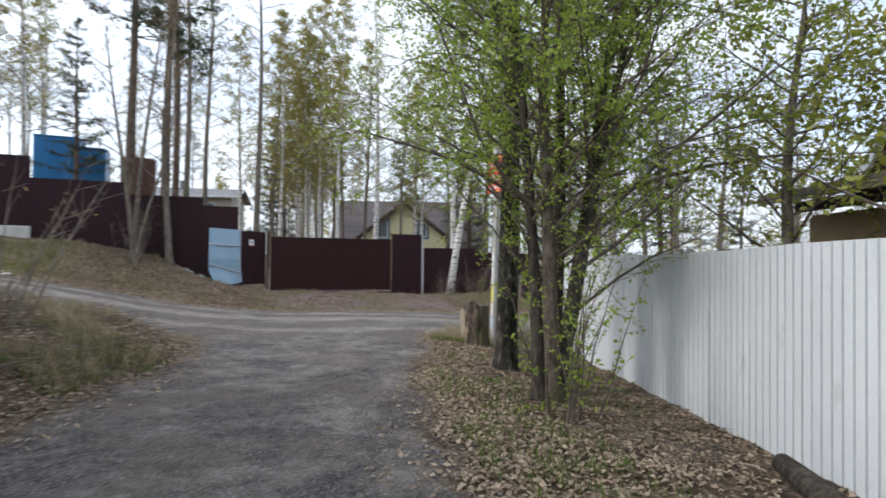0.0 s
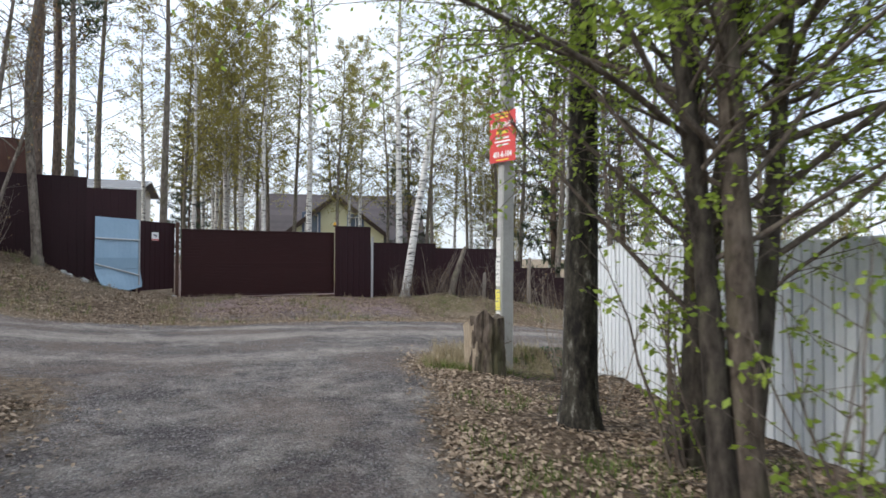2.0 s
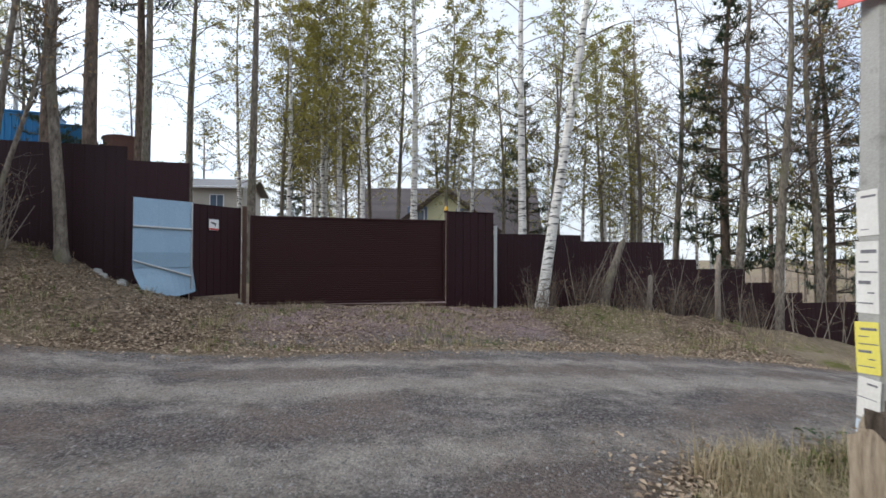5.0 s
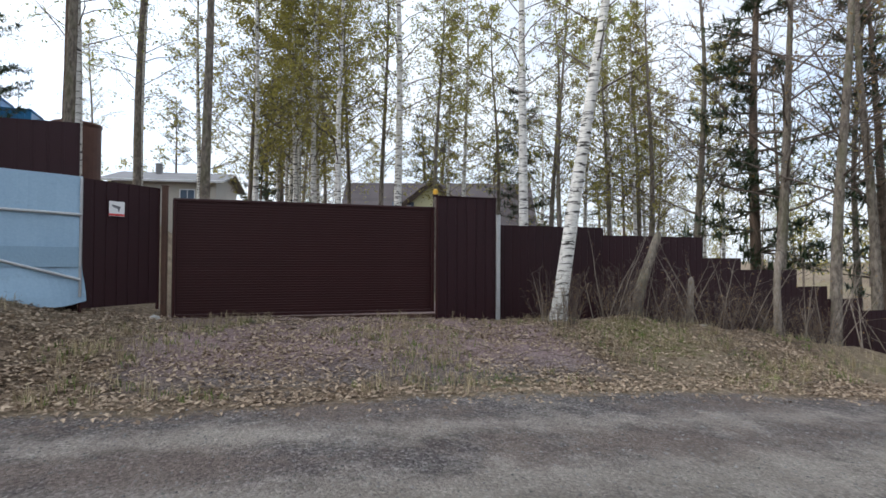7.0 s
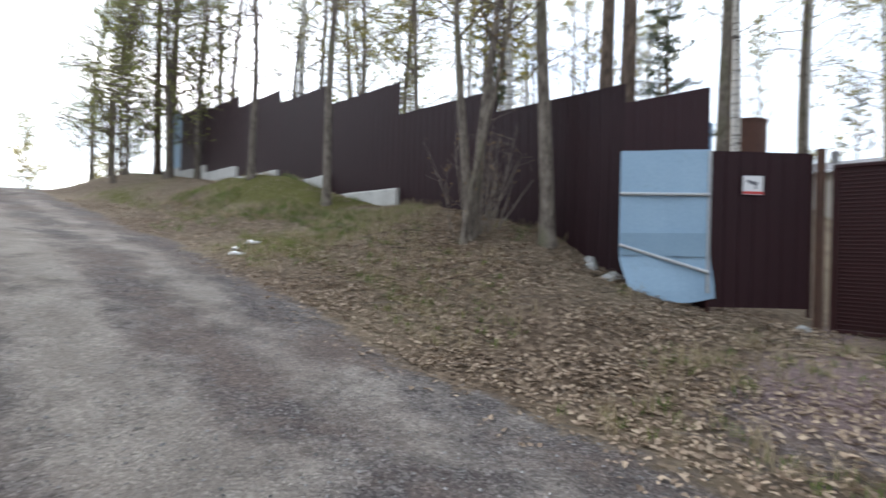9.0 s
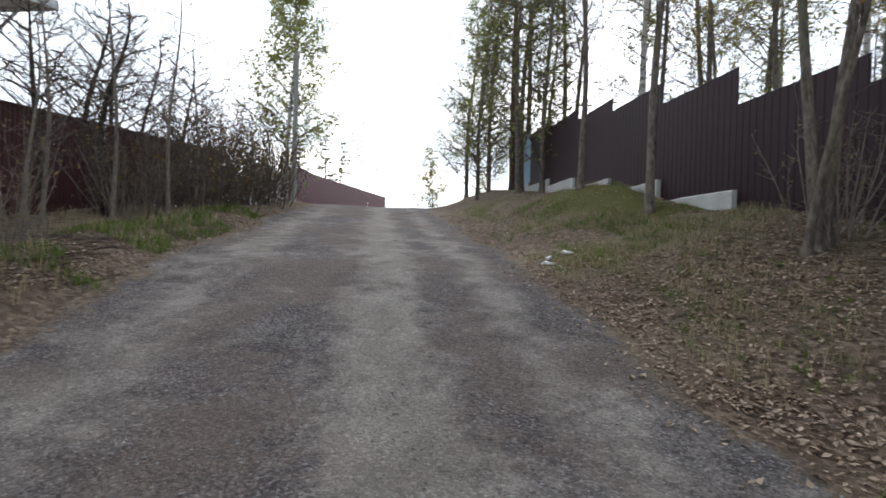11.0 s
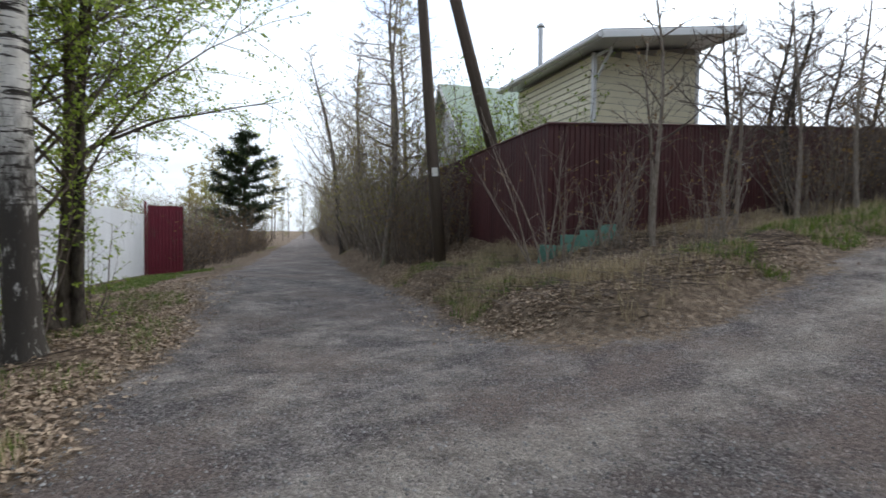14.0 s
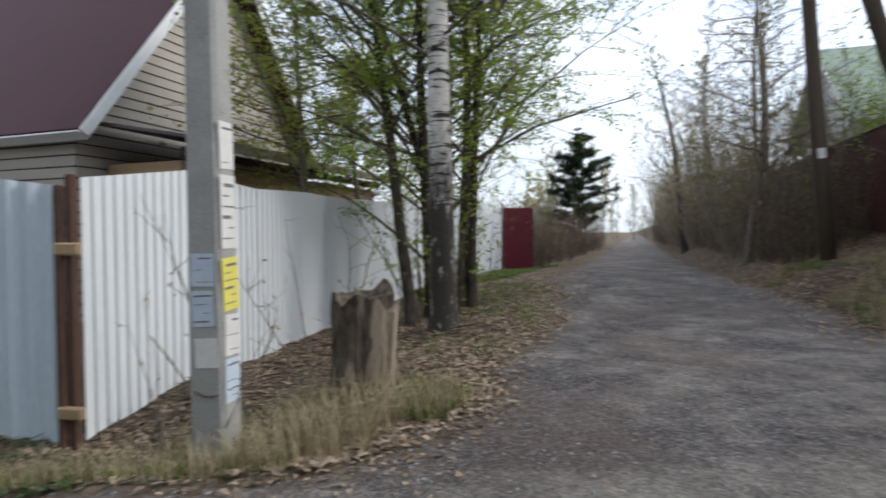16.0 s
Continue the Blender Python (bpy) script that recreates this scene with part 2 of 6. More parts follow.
def birch_bark(name, dark_foot, dark_side):
    m = mat(name, 0.75)
    v = coords(m)
    flat = coords(m, (0.9, 0.9, 5.5))
    marks = fac_noise(m, flat, 2.6, 4, 0.7)
    c = mix(m, maths(m, "MULTIPLY", maths(m, "SUBTRACT", marks, 0.545), 22.0, True), ramp(m, fac_noise(m, v, 9), [(0.3, (0.52, 0.50, 0.46)), (0.7, (0.74, 0.72, 0.68))]), (0.035, 0.03, 0.027))
    xyz = node(m, "ShaderNodeSeparateXYZ")
    link(m, v, xyz.inputs["Vector"])
    thin = fac_noise(m, coords(m, (1.6, 1.6, 24.0)), 2.2, 3, 0.6)
    c = mix(m, maths(m, "MULTIPLY", maths(m, "SUBTRACT", thin, 0.6), 14.0, True), c, (0.09, 0.08, 0.07))
    rough = fac_noise(m, coords(m, (1, 1, 0.35)), 12, 7, 0.7)
    foot = maths(m, "SUBTRACT", maths(m, "ADD", dark_foot, maths(m, "MULTIPLY", rough, 2.6)), maths(m, "MULTIPLY", xyz.outputs["Z"], 0.8), True)
    c = mix(m, maths(m, "MULTIPLY", foot, maths(m, "MULTIPLY", maths(m, "SUBTRACT", rough, 0.31), 9.0, True)), c, (0.045, 0.04, 0.035))
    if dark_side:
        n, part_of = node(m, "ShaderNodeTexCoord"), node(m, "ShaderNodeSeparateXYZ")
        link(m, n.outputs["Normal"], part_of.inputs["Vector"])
        # Faces turned towards -Y take a darker mottled colour.
        south_facing = maths(m, "MULTIPLY", maths(m, "SUBTRACT", maths(m, "ADD", maths(m, "MULTIPLY", part_of.outputs["Y"], -1.0), maths(m, "MULTIPLY", rough, 1.2)), 0.5), 3.0, True)
        south_tone = ramp(m, rough, [(0.42, (0.014, 0.012, 0.011)), (0.58, (0.055, 0.05, 0.038)), (0.68, (0.24, 0.23, 0.205))])
        c = mix(m, south_facing, c, south_tone)
    base(m, c)
    bump(m, rough, 0.7, 0.03)
    return m


M_BIRCH = birch_bark("birch_bark", -0.9, False)
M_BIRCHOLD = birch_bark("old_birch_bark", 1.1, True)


def leaf(name, a, b, through=0.5):
    m = mat(name, 0.55)
    g = node(m, "ShaderNodeNewGeometry")
    c = ramp(m, g.outputs["Random Per Island"], [(0.0, a), (1.0, b)])
    base(m, c)
    t, s = node(m, "ShaderNodeBsdfTranslucent"), node(m, "ShaderNodeMixShader", Fac=through)
    link(m, c, t.inputs["Color"])
    link(m, m.node_tree.nodes["Principled BSDF"].outputs["BSDF"], s.inputs[1])
    link(m, t.outputs["BSDF"], s.inputs[2])
    link(m, s.outputs["Shader"], m.node_tree.nodes["Material Output"].inputs["Surface"])
    return m


M_LEAF = leaf("fresh_spring_leaf", (0.18, 0.27, 0.03), (0.35, 0.44, 0.07))
M_LEAFOLIVE = leaf("olive_spring_leaf", (0.20, 0.19, 0.035), (0.36, 0.31, 0.08))
M_LEAFGARDEN = leaf("olive_green_garden_leaf", (0.19, 0.22, 0.03), (0.36, 0.37, 0.075))
M_LEAFBIRCH = leaf("pale_birch_leaf", (0.22, 0.26, 0.05), (0.36, 0.37, 0.12))
M_CATKIN = leaf("brown_catkin", (0.16, 0.10, 0.04), (0.30, 0.20, 0.09))
M_NEEDLE = leaf("pine_needle", (0.02, 0.04, 0.018), (0.055, 0.085, 0.035), 0.2)
M_LITTER = leaf("dry_leaf_litter", (0.17, 0.118, 0.082), (0.46, 0.36, 0.26), 0.15)
M_GRASS = leaf("fresh_grass_blade", (0.06, 0.11, 0.015), (0.17, 0.23, 0.04), 0.35)
M_IVY = leaf("dark_ground_cover_leaf", (0.02, 0.045, 0.015), (0.06, 0.10, 0.035), 0.25)
M_STRAW = leaf("dry_straw", (0.24, 0.19, 0.11), (0.46, 0.38, 0.24), 0.3)
M_STONE = leaf("grey_road_stone", (0.06, 0.057, 0.055), (0.27, 0.26, 0.25), 0.0)


def earth():
    m = mat("gravel_road_and_litter", 0.95)
    v = coords(m)

    def attr(name):
        n = node(m, "ShaderNodeAttribute")
        n.attribute_name = name
        return n.outputs["Fac"]

    fine, mid, broad = fac_noise(m, v, 55, 6, 0.75), fac_noise(m, v, 6, 6, 0.65), fac_noise(m, v, 0.55, 5, 0.6)
    cell = node(m, "ShaderNodeTexVoronoi", Scale=52.0)
    link(m, v, cell.inputs["Vector"])
    big = node(m, "ShaderNodeTexVoronoi", Scale=21.0)
    link(m, v, big.inputs["Vector"])
    grit = ramp(m, cell.outputs["Color"], [(0.0, (0.046, 0.041, 0.042)), (0.5, (0.128, 0.116, 0.116)), (0.8, (0.225, 0.208, 0.207)), (1.0, (0.42, 0.395, 0.39))])
    stones = ramp(m, big.outputs["Color"], [(0.0, (0.055, 0.052, 0.05)), (0.6, (0.13, 0.124, 0.12)), (1.0, (0.33, 0.318, 0.305))])
    core = maths(m, "MULTIPLY", maths(m, "SUBTRACT", 0.42, big.outputs["Distance"]), 9.0, True)
    some = maths(m, "MULTIPLY", maths(m, "SUBTRACT", fac_noise(m, v, 2.4, 6, 0.7), 0.47), 7.0, True)
    grit = mix(m, maths(m, "MULTIPLY", core, some), grit, stones)
    dust = ramp(m, fine, [(0.3, (0.25, 0.226, 0.202)), (0.7, (0.43, 0.395, 0.357))])
    brown = ramp(m, fine, [(0.3, (0.125, 0.096, 0.084)), (0.7, (0.27, 0.215, 0.188))])
    patch = fac_noise(m, v, 0.9, 7, 0.68)
    track = maths(m, "ADD", attr("track"), maths(m, "MULTIPLY", maths(m, "SUBTRACT", patch, 0.5), 3.6))
    scuff = fac_noise(m, v, 3.2, 8, 0.75)
    track = maths(m, "ADD", track, maths(m, "MULTIPLY", maths(m, "SUBTRACT", scuff, 0.5), 2.6), True)
    turned = node(m, "ShaderNodeMapping")
    turned.inputs["Rotation"].default_value = (0, 0, radians(-19.1))
    turned.inputs["Scale"].default_value = (0.22, 1.9, 1)
    link(m, v, turned.inputs["Vector"])
    streak = fac_noise(m, turned.outputs["Vector"], 1.1, 6, 0.6)
    cross = attr("cross")
    track = maths(m, "ADD", track, maths(m, "MULTIPLY", maths(m, "SUBTRACT", streak, 0.52), maths(m, "MULTIPLY", cross, 0.9)), True)
    fleck = ramp(m, cell.outputs["Color"], [(0.0, (0.66, 0.66, 0.66)), (0.7, (1.0, 1.0, 1.0)), (1.0, (1.35, 1.35, 1.35))])
    road = mix(m, track, grit, mix(m, 1.0, dust, fleck, "MULTIPLY"))
    road = mix(m, 1.0, road, ramp(m, fac_noise(m, v, 1.6, 6, 0.65), [(0.32, (0.78, 0.76, 0.75)), (0.68, (1.2, 1.19, 1.18))]), "MULTIPLY")
    soil = maths(m, "MULTIPLY", maths(m, "SUBTRACT", maths(m, "ADD", maths(m, "MULTIPLY", broad, 0.7), maths(m, "MULTIPLY", mid, 0.3)), 0.47), 10.0, True)
    soil = maths(m, "MULTIPLY", soil, maths(m, "SUBTRACT", 1.0, maths(m, "MULTIPLY", attr("track"), 0.85), True))
    road = mix(m, maths(m, "MULTIPLY", soil, 0.85), road, mix(m, 1.0, brown, fleck, "MULTIPLY"))
    red = ramp(m, cell.outputs["Color"], [(0.0, (0.15, 0.1, 0.1)), (1.0, (0.40, 0.3, 0.29))])
    road = mix(m, attr("drive"), road, red)
    lv = node(m, "ShaderNodeTexVoronoi", Scale=17.0)
    link(m, v, lv.inputs["Vector"])
    litter = ramp(m, lv.outputs["Color"], [(0.0, (0.075, 0.053, 0.037)), (0.4, (0.155, 0.112, 0.078)), (0.75, (0.26, 0.195, 0.14)), (1.0, (0.38, 0.305, 0.23))])
    litter = mix(m, maths(m, "MULTIPLY", maths(m, "SUBTRACT", mid, 0.45), 3.0, True), litter, mix(m, fine, (0.035, 0.026, 0.02), (0.09, 0.065, 0.047)))
    straw = mix(m, fine, (0.19, 0.15, 0.10), (0.40, 0.335, 0.235))
    litter = mix(m, maths(m, "MULTIPLY", attr("straw"), maths(m, "ADD", 0.35, mid)), litter, straw)
    green = mix(m, fine, (0.07, 0.075, 0.02), (0.19, 0.18, 0.058))
    g = maths(m, "MULTIPLY", maths(m, "SUBTRACT", maths(m, "ADD", attr("grass"), maths(m, "MULTIPLY", mid, 0.9)), 0.95), 3.5, True)
    litter = mix(m, g, litter, green)
    edge = maths(m, "MULTIPLY", maths(m, "SUBTRACT", maths(m, "ADD", attr("road"), maths(m, "MULTIPLY", maths(m, "SUBTRACT", mid, 0.5), 1.4)), 0.5), 3.0)
    edge = maths(m, "ADD", edge, 0.5, True)
    base(m, mix(m, edge, litter, road))
    bump(m, maths(m, "ADD", maths(m, "MULTIPLY", maths(m, "ADD", cell.outputs["Distance"], big.outputs["Distance"]), -0.5), maths(m, "ADD", fine, mid)), 1.0, 0.045)
    return m


M_EARTH = earth()


for dull, gloss in ((M_MAROON, 0.25), (M_GATE, 0.25), (M_REDFENCE, 0.2), (M_ROOFWINE, 0.2), (M_EARTH, 0.15), (M_BARK, 0.12), (M_BARKMID, 0.12), (M_BARKDARK, 0.12), (M_PINEBARK, 0.12), (M_TWIG, 0.12), (M_TWIGPALE, 0.12), (M_BIRCH, 0.25), (M_BIRCHOLD, 0.15), (M_LITTER, 0.2), (M_WOODPOLE, 0.15)):
    dull.node_tree.nodes["Principled BSDF"].inputs["Specular IOR Level"].default_value = gloss


# ---- mesh helpers ----
class Shape:
    """Collects vertices and faces for one mesh."""

    def __init__(self):
        self.v, self.f = [], []

    def add(self, verts, faces):
        n = len(self.v)
        self.v.extend(verts)
        self.f.extend(tuple(i + n for i in face) for face in faces)
        return self

    def box(self, size, m=None, c=0.012):
        """A box of that size about m, with chamfered edges."""
        hx, hy, hz = (s / 2 for s in size)
        c = min(c, hx * 0.8, hy * 0.8, hz * 0.8)
        pts, faces, at = [], [], {}
        for sx in (-1, 1):
            for sy in (-1, 1):
                for sz in (-1, 1):
                    for k in range(3):
                        p = [sx * (hx - c), sy * (hy - c), sz * (hz - c)]
                        p[k] = (sx * hx, sy * hy, sz * hz)[k]
                        at[sx, sy, sz, k] = len(pts)
                        pts.append(Vector(p))
        for k in range(3):
            i, j = (k + 1) % 3, (k + 2) % 3
            for s in (-1, 1):
                ring = []
                for a, b in ((-1, -1), (1, -1), (1, 1), (-1, 1)):
                    q = [0, 0, 0]
                    q[k], q[i], q[j] = s, a, b
                    ring.append(at[(*q, k)])
                faces.append(tuple(ring if s > 0 else ring[::-1]))
            for a in (-1, 1):
                for b in (-1, 1):
                    q0, q1 = [0, 0, 0], [0, 0, 0]
                    q0[k], q1[k] = -1, 1
                    q0[i] = q1[i] = a
                    q0[j] = q1[j] = b
                    ring = (at[(*q0, i)], at[(*q1, i)], at[(*q1, j)], at[(*q0, j)])
                    faces.append(ring if a * b > 0 else ring[::-1])
        for sx in (-1, 1):
            for sy in (-1, 1):
                for sz in (-1, 1):
                    ring = tuple(at[sx, sy, sz, k] for k in range(3))
                    faces.append(ring if sx * sy * sz > 0 else ring[::-1])
        return self.add([m @ p if m else p for p in pts], faces)

    def tube(self, points, radii, sides=6, cap=True):
        n, rings = len(self.v), len(points)
        pts = [Vector(p) for p in points]
        for i, p in enumerate(pts):
            d = pts[min(i + 1, rings - 1)] - pts[max(i - 1, 0)]
            d = d.normalized() if d.length > 1e-9 else Vector((0, 0, 1))
            a = d.cross(Vector((0.0, 1.0, 0.0)) if abs(d.y) < 0.9 else Vector((1.0, 0.0, 0.0))).normalized()
            b = d.cross(a)
            r = radii[i]
            for k in range(sides):
                t = 2 * math.pi * k / sides
                self.v.append(p + a * (r * math.cos(t)) + b * (r * math.sin(t)))
        for i in range(rings - 1):
            for k in range(sides):
                k2 = (k + 1) % sides
                self.f.append((n + i * sides + k, n + (i + 1) * sides + k, n + (i + 1) * sides + k2, n + i * sides + k2))
        if cap:
            self.f.append(tuple(n + k for k in range(sides)))
            self.f.append(tuple(n + (rings - 1) * sides + k for k in range(sides))[::-1])
        return self

    def mesh(self, name, smooth=False):
        me = bpy.data.meshes.new(name)
        me.from_pydata([tuple(p) for p in self.v], [], self.f)
        if smooth:
            me.polygons.foreach_set("use_smooth", [True] * len(me.polygons))
        me.update()
        return me


def part(name, shape, material, parent=None, label="", m=None, smooth=False):
    me = shape.mesh(name, smooth) if isinstance(shape, Shape) else shape
    if not me.materials:
        me.materials.append(material)
    ob = new(name, me)
    if parent:
        ob.parent = parent
    if m:
        ob.matrix_basis = m
    if label:
        ob["label"] = label
    return ob


def thing(name, m, label, category, group="", kind=""):
    ob = new(name)
    ob.empty_display_size = 0.1
    ob.matrix_basis = m
    return tagged(ob, label, category, group, kind)


def profiled(width, low, high, pitch=0.115, depth=0.012, thick=0.004, top=None, bottom=None, round_ribs=False):
    """An upright ribbed steel sheet from x = 0 to width, from z = low to high (or functions of x), with its own thickness."""
    s = Shape()
    xs = []
    n = max(1, round(width / pitch))
    p = width / n
    for i in range(n):
        if round_ribs:
            xs += [((i + k / 6) * p, depth * 0.5 * (1 - math.cos(2 * math.pi * k / 6))) for k in range(6)]
        else:
            xs += [(i * p, 0.0), ((i + 0.76) * p, 0.0), ((i + 0.80) * p, depth), ((i + 0.96) * p, depth)]
    xs.append((width, 0.0))
    top, bottom = top or (lambda x: high), bottom or (lambda x: low)
    verts, faces = [], []
    for x, y in xs:
        verts += [Vector((x, y, bottom(x))), Vector((x, y, top(x))), Vector((x, y + thick, top(x))), Vector((x, y + thick, bottom(x)))]
    for i in range(len(xs) - 1):
        a, b = 4 * i, 4 * i + 4
        for k in range(4):
            k2 = (k + 1) % 4
            faces.append((a + k, b + k, b + k2, a + k2))
    faces += [(0, 1, 2, 3), tuple(4 * (len(xs) - 1) + k for k in (3, 2, 1, 0))]
    return s.add(verts, faces)


def along(a, b, z=0.0):
    """A pose at a on the plan whose x axis points to b."""
    return Matrix.Translation((a[0], a[1], z)) @ Matrix.Rotation(math.atan2(b[1] - a[1], b[0] - a[0]), 4, "Z")


# ---- the lie of the land: a cross road (u along it, v across it) and a lane along y ----
EU, EV, O = (0.945, 0.327), (-0.327, 0.945), (-2.5, 15.2)


def to_uv(x, y):
    dx, dy = x - O[0], y - O[1]
    return dx * EU[0] + dy * EU[1], dx * EV[0] + dy * EV[1]


def from_uv(u, v):
    return O[0] + u * EU[0] + v * EV[0], O[1] + u * EU[1] + v * EV[1]


def step(a, b, x):
    t = min(1.0, max(0.0, (x - a) / (b - a)))
    return t * t * (3 - 2 * t)


def road_z(u):
    if u > 0:
        return -0.25 - 0.02 * u - 0.006 * u * u if u < 16 else -2.106 - 0.2 * (u - 16) * math.exp(-(u - 16) / 40)
    w = min(-u, 28.0)
    z = -0.25 + 0.122 * w * step(0, 9, w)
    return z


def lane_z(y):
    return -0.32 + 0.22 * math.exp(-((y - 0.5) / 6.0) ** 2)


def lane_centre(y):
    return -1.5 - 0.8 * step(1, 9, y)


def road_gap(x, y):
    """Metres from the road's edge, negative on it."""
    u, v = to_uv(x, y)
    a = max(v - 2.8, -v - 3.1 + 0.75 * step(0.5, 3.0, u))
    b = abs(x - lane_centre(y)) - 1.95 if y < 15 else 50.0
    k = 2.6 - 1.9 * step(-2.5, -0.5, x)
    h = max(k - abs(a - b), 0.0) / k
    wander = 0.34 * noise.noise(Vector((x * 0.42, y * 0.42, 21.0))) + 0.16 * noise.noise(Vector((x * 1.6, y * 1.6, 22.0)))
    return min(a, b) - h * h * k * 0.25 + wander


def fence_x(y):
    for (y0, x0), (y1, x1) in (((13, 2.7), (8, 3.2)), ((8, 3.2), (4, 3.45)), ((4, 3.45), (-60, 3.5))):
        if y >= y1:
            return x0 + (x1 - x0) * min(1, max(0, (y - y0) / (y1 - y0)))
    return 3.5


def ground_z(x, y):
    u, v = to_uv(x, y)
    far = math.hypot(x + 2, y - 12)
    r, l = road_z(u), lane_z(y)
    west = step(-3.4, -6.6, x)
    east = step(0.6, 3.0, x)
    south = l * (1 - west) + west * min(r + 0.3, 1.2 + 0.5 * r)
    south -= 0.24 * east * step(14, 10, y)
    w = step(-6.5, -2.6, v)
    z = south * (1 - w) + r * w
    gap = road_gap(x, y)
    if v > 2:
        rise = 0.34 + 0.5 * step(-1.5, -6, u) + 0.12 * step(4, 7, u) + 0.3 * step(-8, -14, u)
        z += 0.22 * math.exp(-((v - 6.2) / 1.2) ** 2) * step(3.8, 5.6, u) * (1 + 0.5 * noise.noise(Vector((u, v, 3.0))))
        z += 0.34 * math.exp(-((v - 6.0) / 0.95) ** 2) * step(-17.5, -15.5, u) * step(-10.4, -11.6, u) * (1 + 0.6 * noise.noise(Vector((u * 0.8, v, 8.0))))
        z += 0.34 * math.exp(-((v - 7.3) / 1.1) ** 2) * step(-4.5, -6.0, u) * step(-11.5, -8.5, u)
        z += rise * step(0.0, 3.6, gap) + 4.5 * step(12, 45, v) * step(-4, -16, u)
    if gap > 0:
        z -= 0.36 * math.exp(-((x - 1.8) / 1.4) ** 2 - ((y - 13.1) / 1.2) ** 2) * step(0, 0.6, gap)
        z -= 0.28 * math.exp(-((x - 1.8) / 0.55) ** 2 - ((y - 10.9) / 0.8) ** 2) * step(0, 0.6, gap)
        if x < -3 and v < -2.5:
            z += 0.24 * step(0.05, 0.75, gap) * (1 - step(0.9, 2.1, gap))
        bumpy = noise.noise(Vector((x * 0.9, y * 0.9, 3.0))) * 0.07 + noise.noise(Vector((x * 3.1, y * 3.1, 7.0))) * 0.035
        z += bumpy * step(0, 0.8, gap) * (1 + 10 * step(60, 400, far))
    else:
        z += noise.noise(Vector((x * 0.7, y * 0.7, 1.0))) * 0.025 + noise.noise(Vector((x * 3.5, y * 3.5, 2.0))) * 0.008
    return z


def spread(lo, hi, pitch, reach):
    out, x = [], lo
    while x <= hi:
        out.append(x)
        x += pitch
    d, x = pitch, out[-1]
    while x < reach:
        d *= 1.16
        x += d
        out.append(x)
    d, x = pitch, out[0]
    while x > -reach:
        d *= 1.16
        x -= d
        out.insert(0, x)
    return out


def ground_sheet():
    xs, ys = spread(-16, 8, 0.17, 2500), spread(-4, 25, 0.17, 2500)
    verts, road, track, drive, grass, straw, gaps, cross = [], [], [], [], [], [], [], []
    for y in ys:
        for x in xs:
            verts.append((x, y, ground_z(x, y)))
            gap = road_gap(x, y)
            u, v = to_uv(x, y)
            gaps.append(gap)
            d = step(-2.6, -1.6, u) * step(5.2, 4.2, u) * step(2.0, 4.5, v)
            road.append(max(1 - step(-0.6, 0.3, gap), d * 0.8))
            drive.append(d * step(3.2, 5.0, v))
            vv = v + 0.3 * noise.noise(Vector((u * 0.16, 4.0, 4.0)))
            wheel = 1.15 * math.exp(-((vv - 0.35) / 0.5) ** 2) + 0.75 * math.exp(-((vv - 1.75) / 0.32) ** 2) + 0.7 * math.exp(-((vv + 2.0) / 0.55) ** 2)
            track.append(wheel * 1.15 * step(-6.0, -2.0, v) + (0.38 if v < -3 else 0.0))
            cross.append(step(-4.0, -2.6, v))
            n = noise.noise(Vector((x * 0.35, y * 0.35, 11.0)))
            near_edge = math.exp(-((gap - 0.7) / 0.6) ** 2) if gap > -0.5 else 0
            grass.append(min(1, (0.2 if x < -3 and v < -3 and u > -9 else 0.55) * near_edge * (0.6 + n) + 0.35 * max(0, n) + (0.45 if v > 4.5 and u > 4 else 0) + (0.45 * step(-2.5, -6, u) if 3.8 < v < 7.4 else 0) + (0.35 * step(4.6, 5.4, v) if -17 < u < -10.4 and v < 7.2 else 0)))
            straw.append(min(1, max(0, 0.35 + n) * (1 if v > 2 else 0.15)))
    nx = len(xs)
    faces = [(j * nx + i, j * nx + i + 1, (j + 1) * nx + i + 1, (j + 1) * nx + i) for j in range(len(ys) - 1) for i in range(nx - 1)]

    def finish(name, vs, fs, keep, label):
        me = bpy.data.meshes.new(name)
        me.from_pydata(vs, [], fs)
        me.polygons.foreach_set("use_smooth", [True] * len(me.polygons))
        for key, values in (("road", road), ("track", track), ("drive", drive), ("cross", cross), ("grass", grass), ("straw", straw)):
            me.attributes.new(key, "FLOAT", "POINT").data.foreach_set("value", [values[i] for i in keep])
        me.materials.append(M_EARTH)
        return tagged(new(name, me), label, name, kind="structure")

    finish("ground", verts, faces, range(len(verts)), "brown ground covered with dead leaves, straw and moss")
    keep, index, fs = [], {}, []
    for f in faces:
        if max(gaps[i] for i in f) < 0.9 and abs(verts[f[0]][0]) < 120 and abs(verts[f[0]][1]) < 160:
            for i in f:
                if i not in index:
                    index[i] = len(keep)
                    keep.append(i)
            fs.append(tuple(index[i] for i in f))
    vs = [(verts[i][0], verts[i][1], verts[i][2] + 0.03 * (1 - step(-0.3, 0.7, gaps[i])) - 0.006 * step(0.5, 0.9, gaps[i])) for i in keep]
    finish("road", vs, fs, keep, "grey gravel road with dusty wheel tracks and brown patches")


ground_sheet()


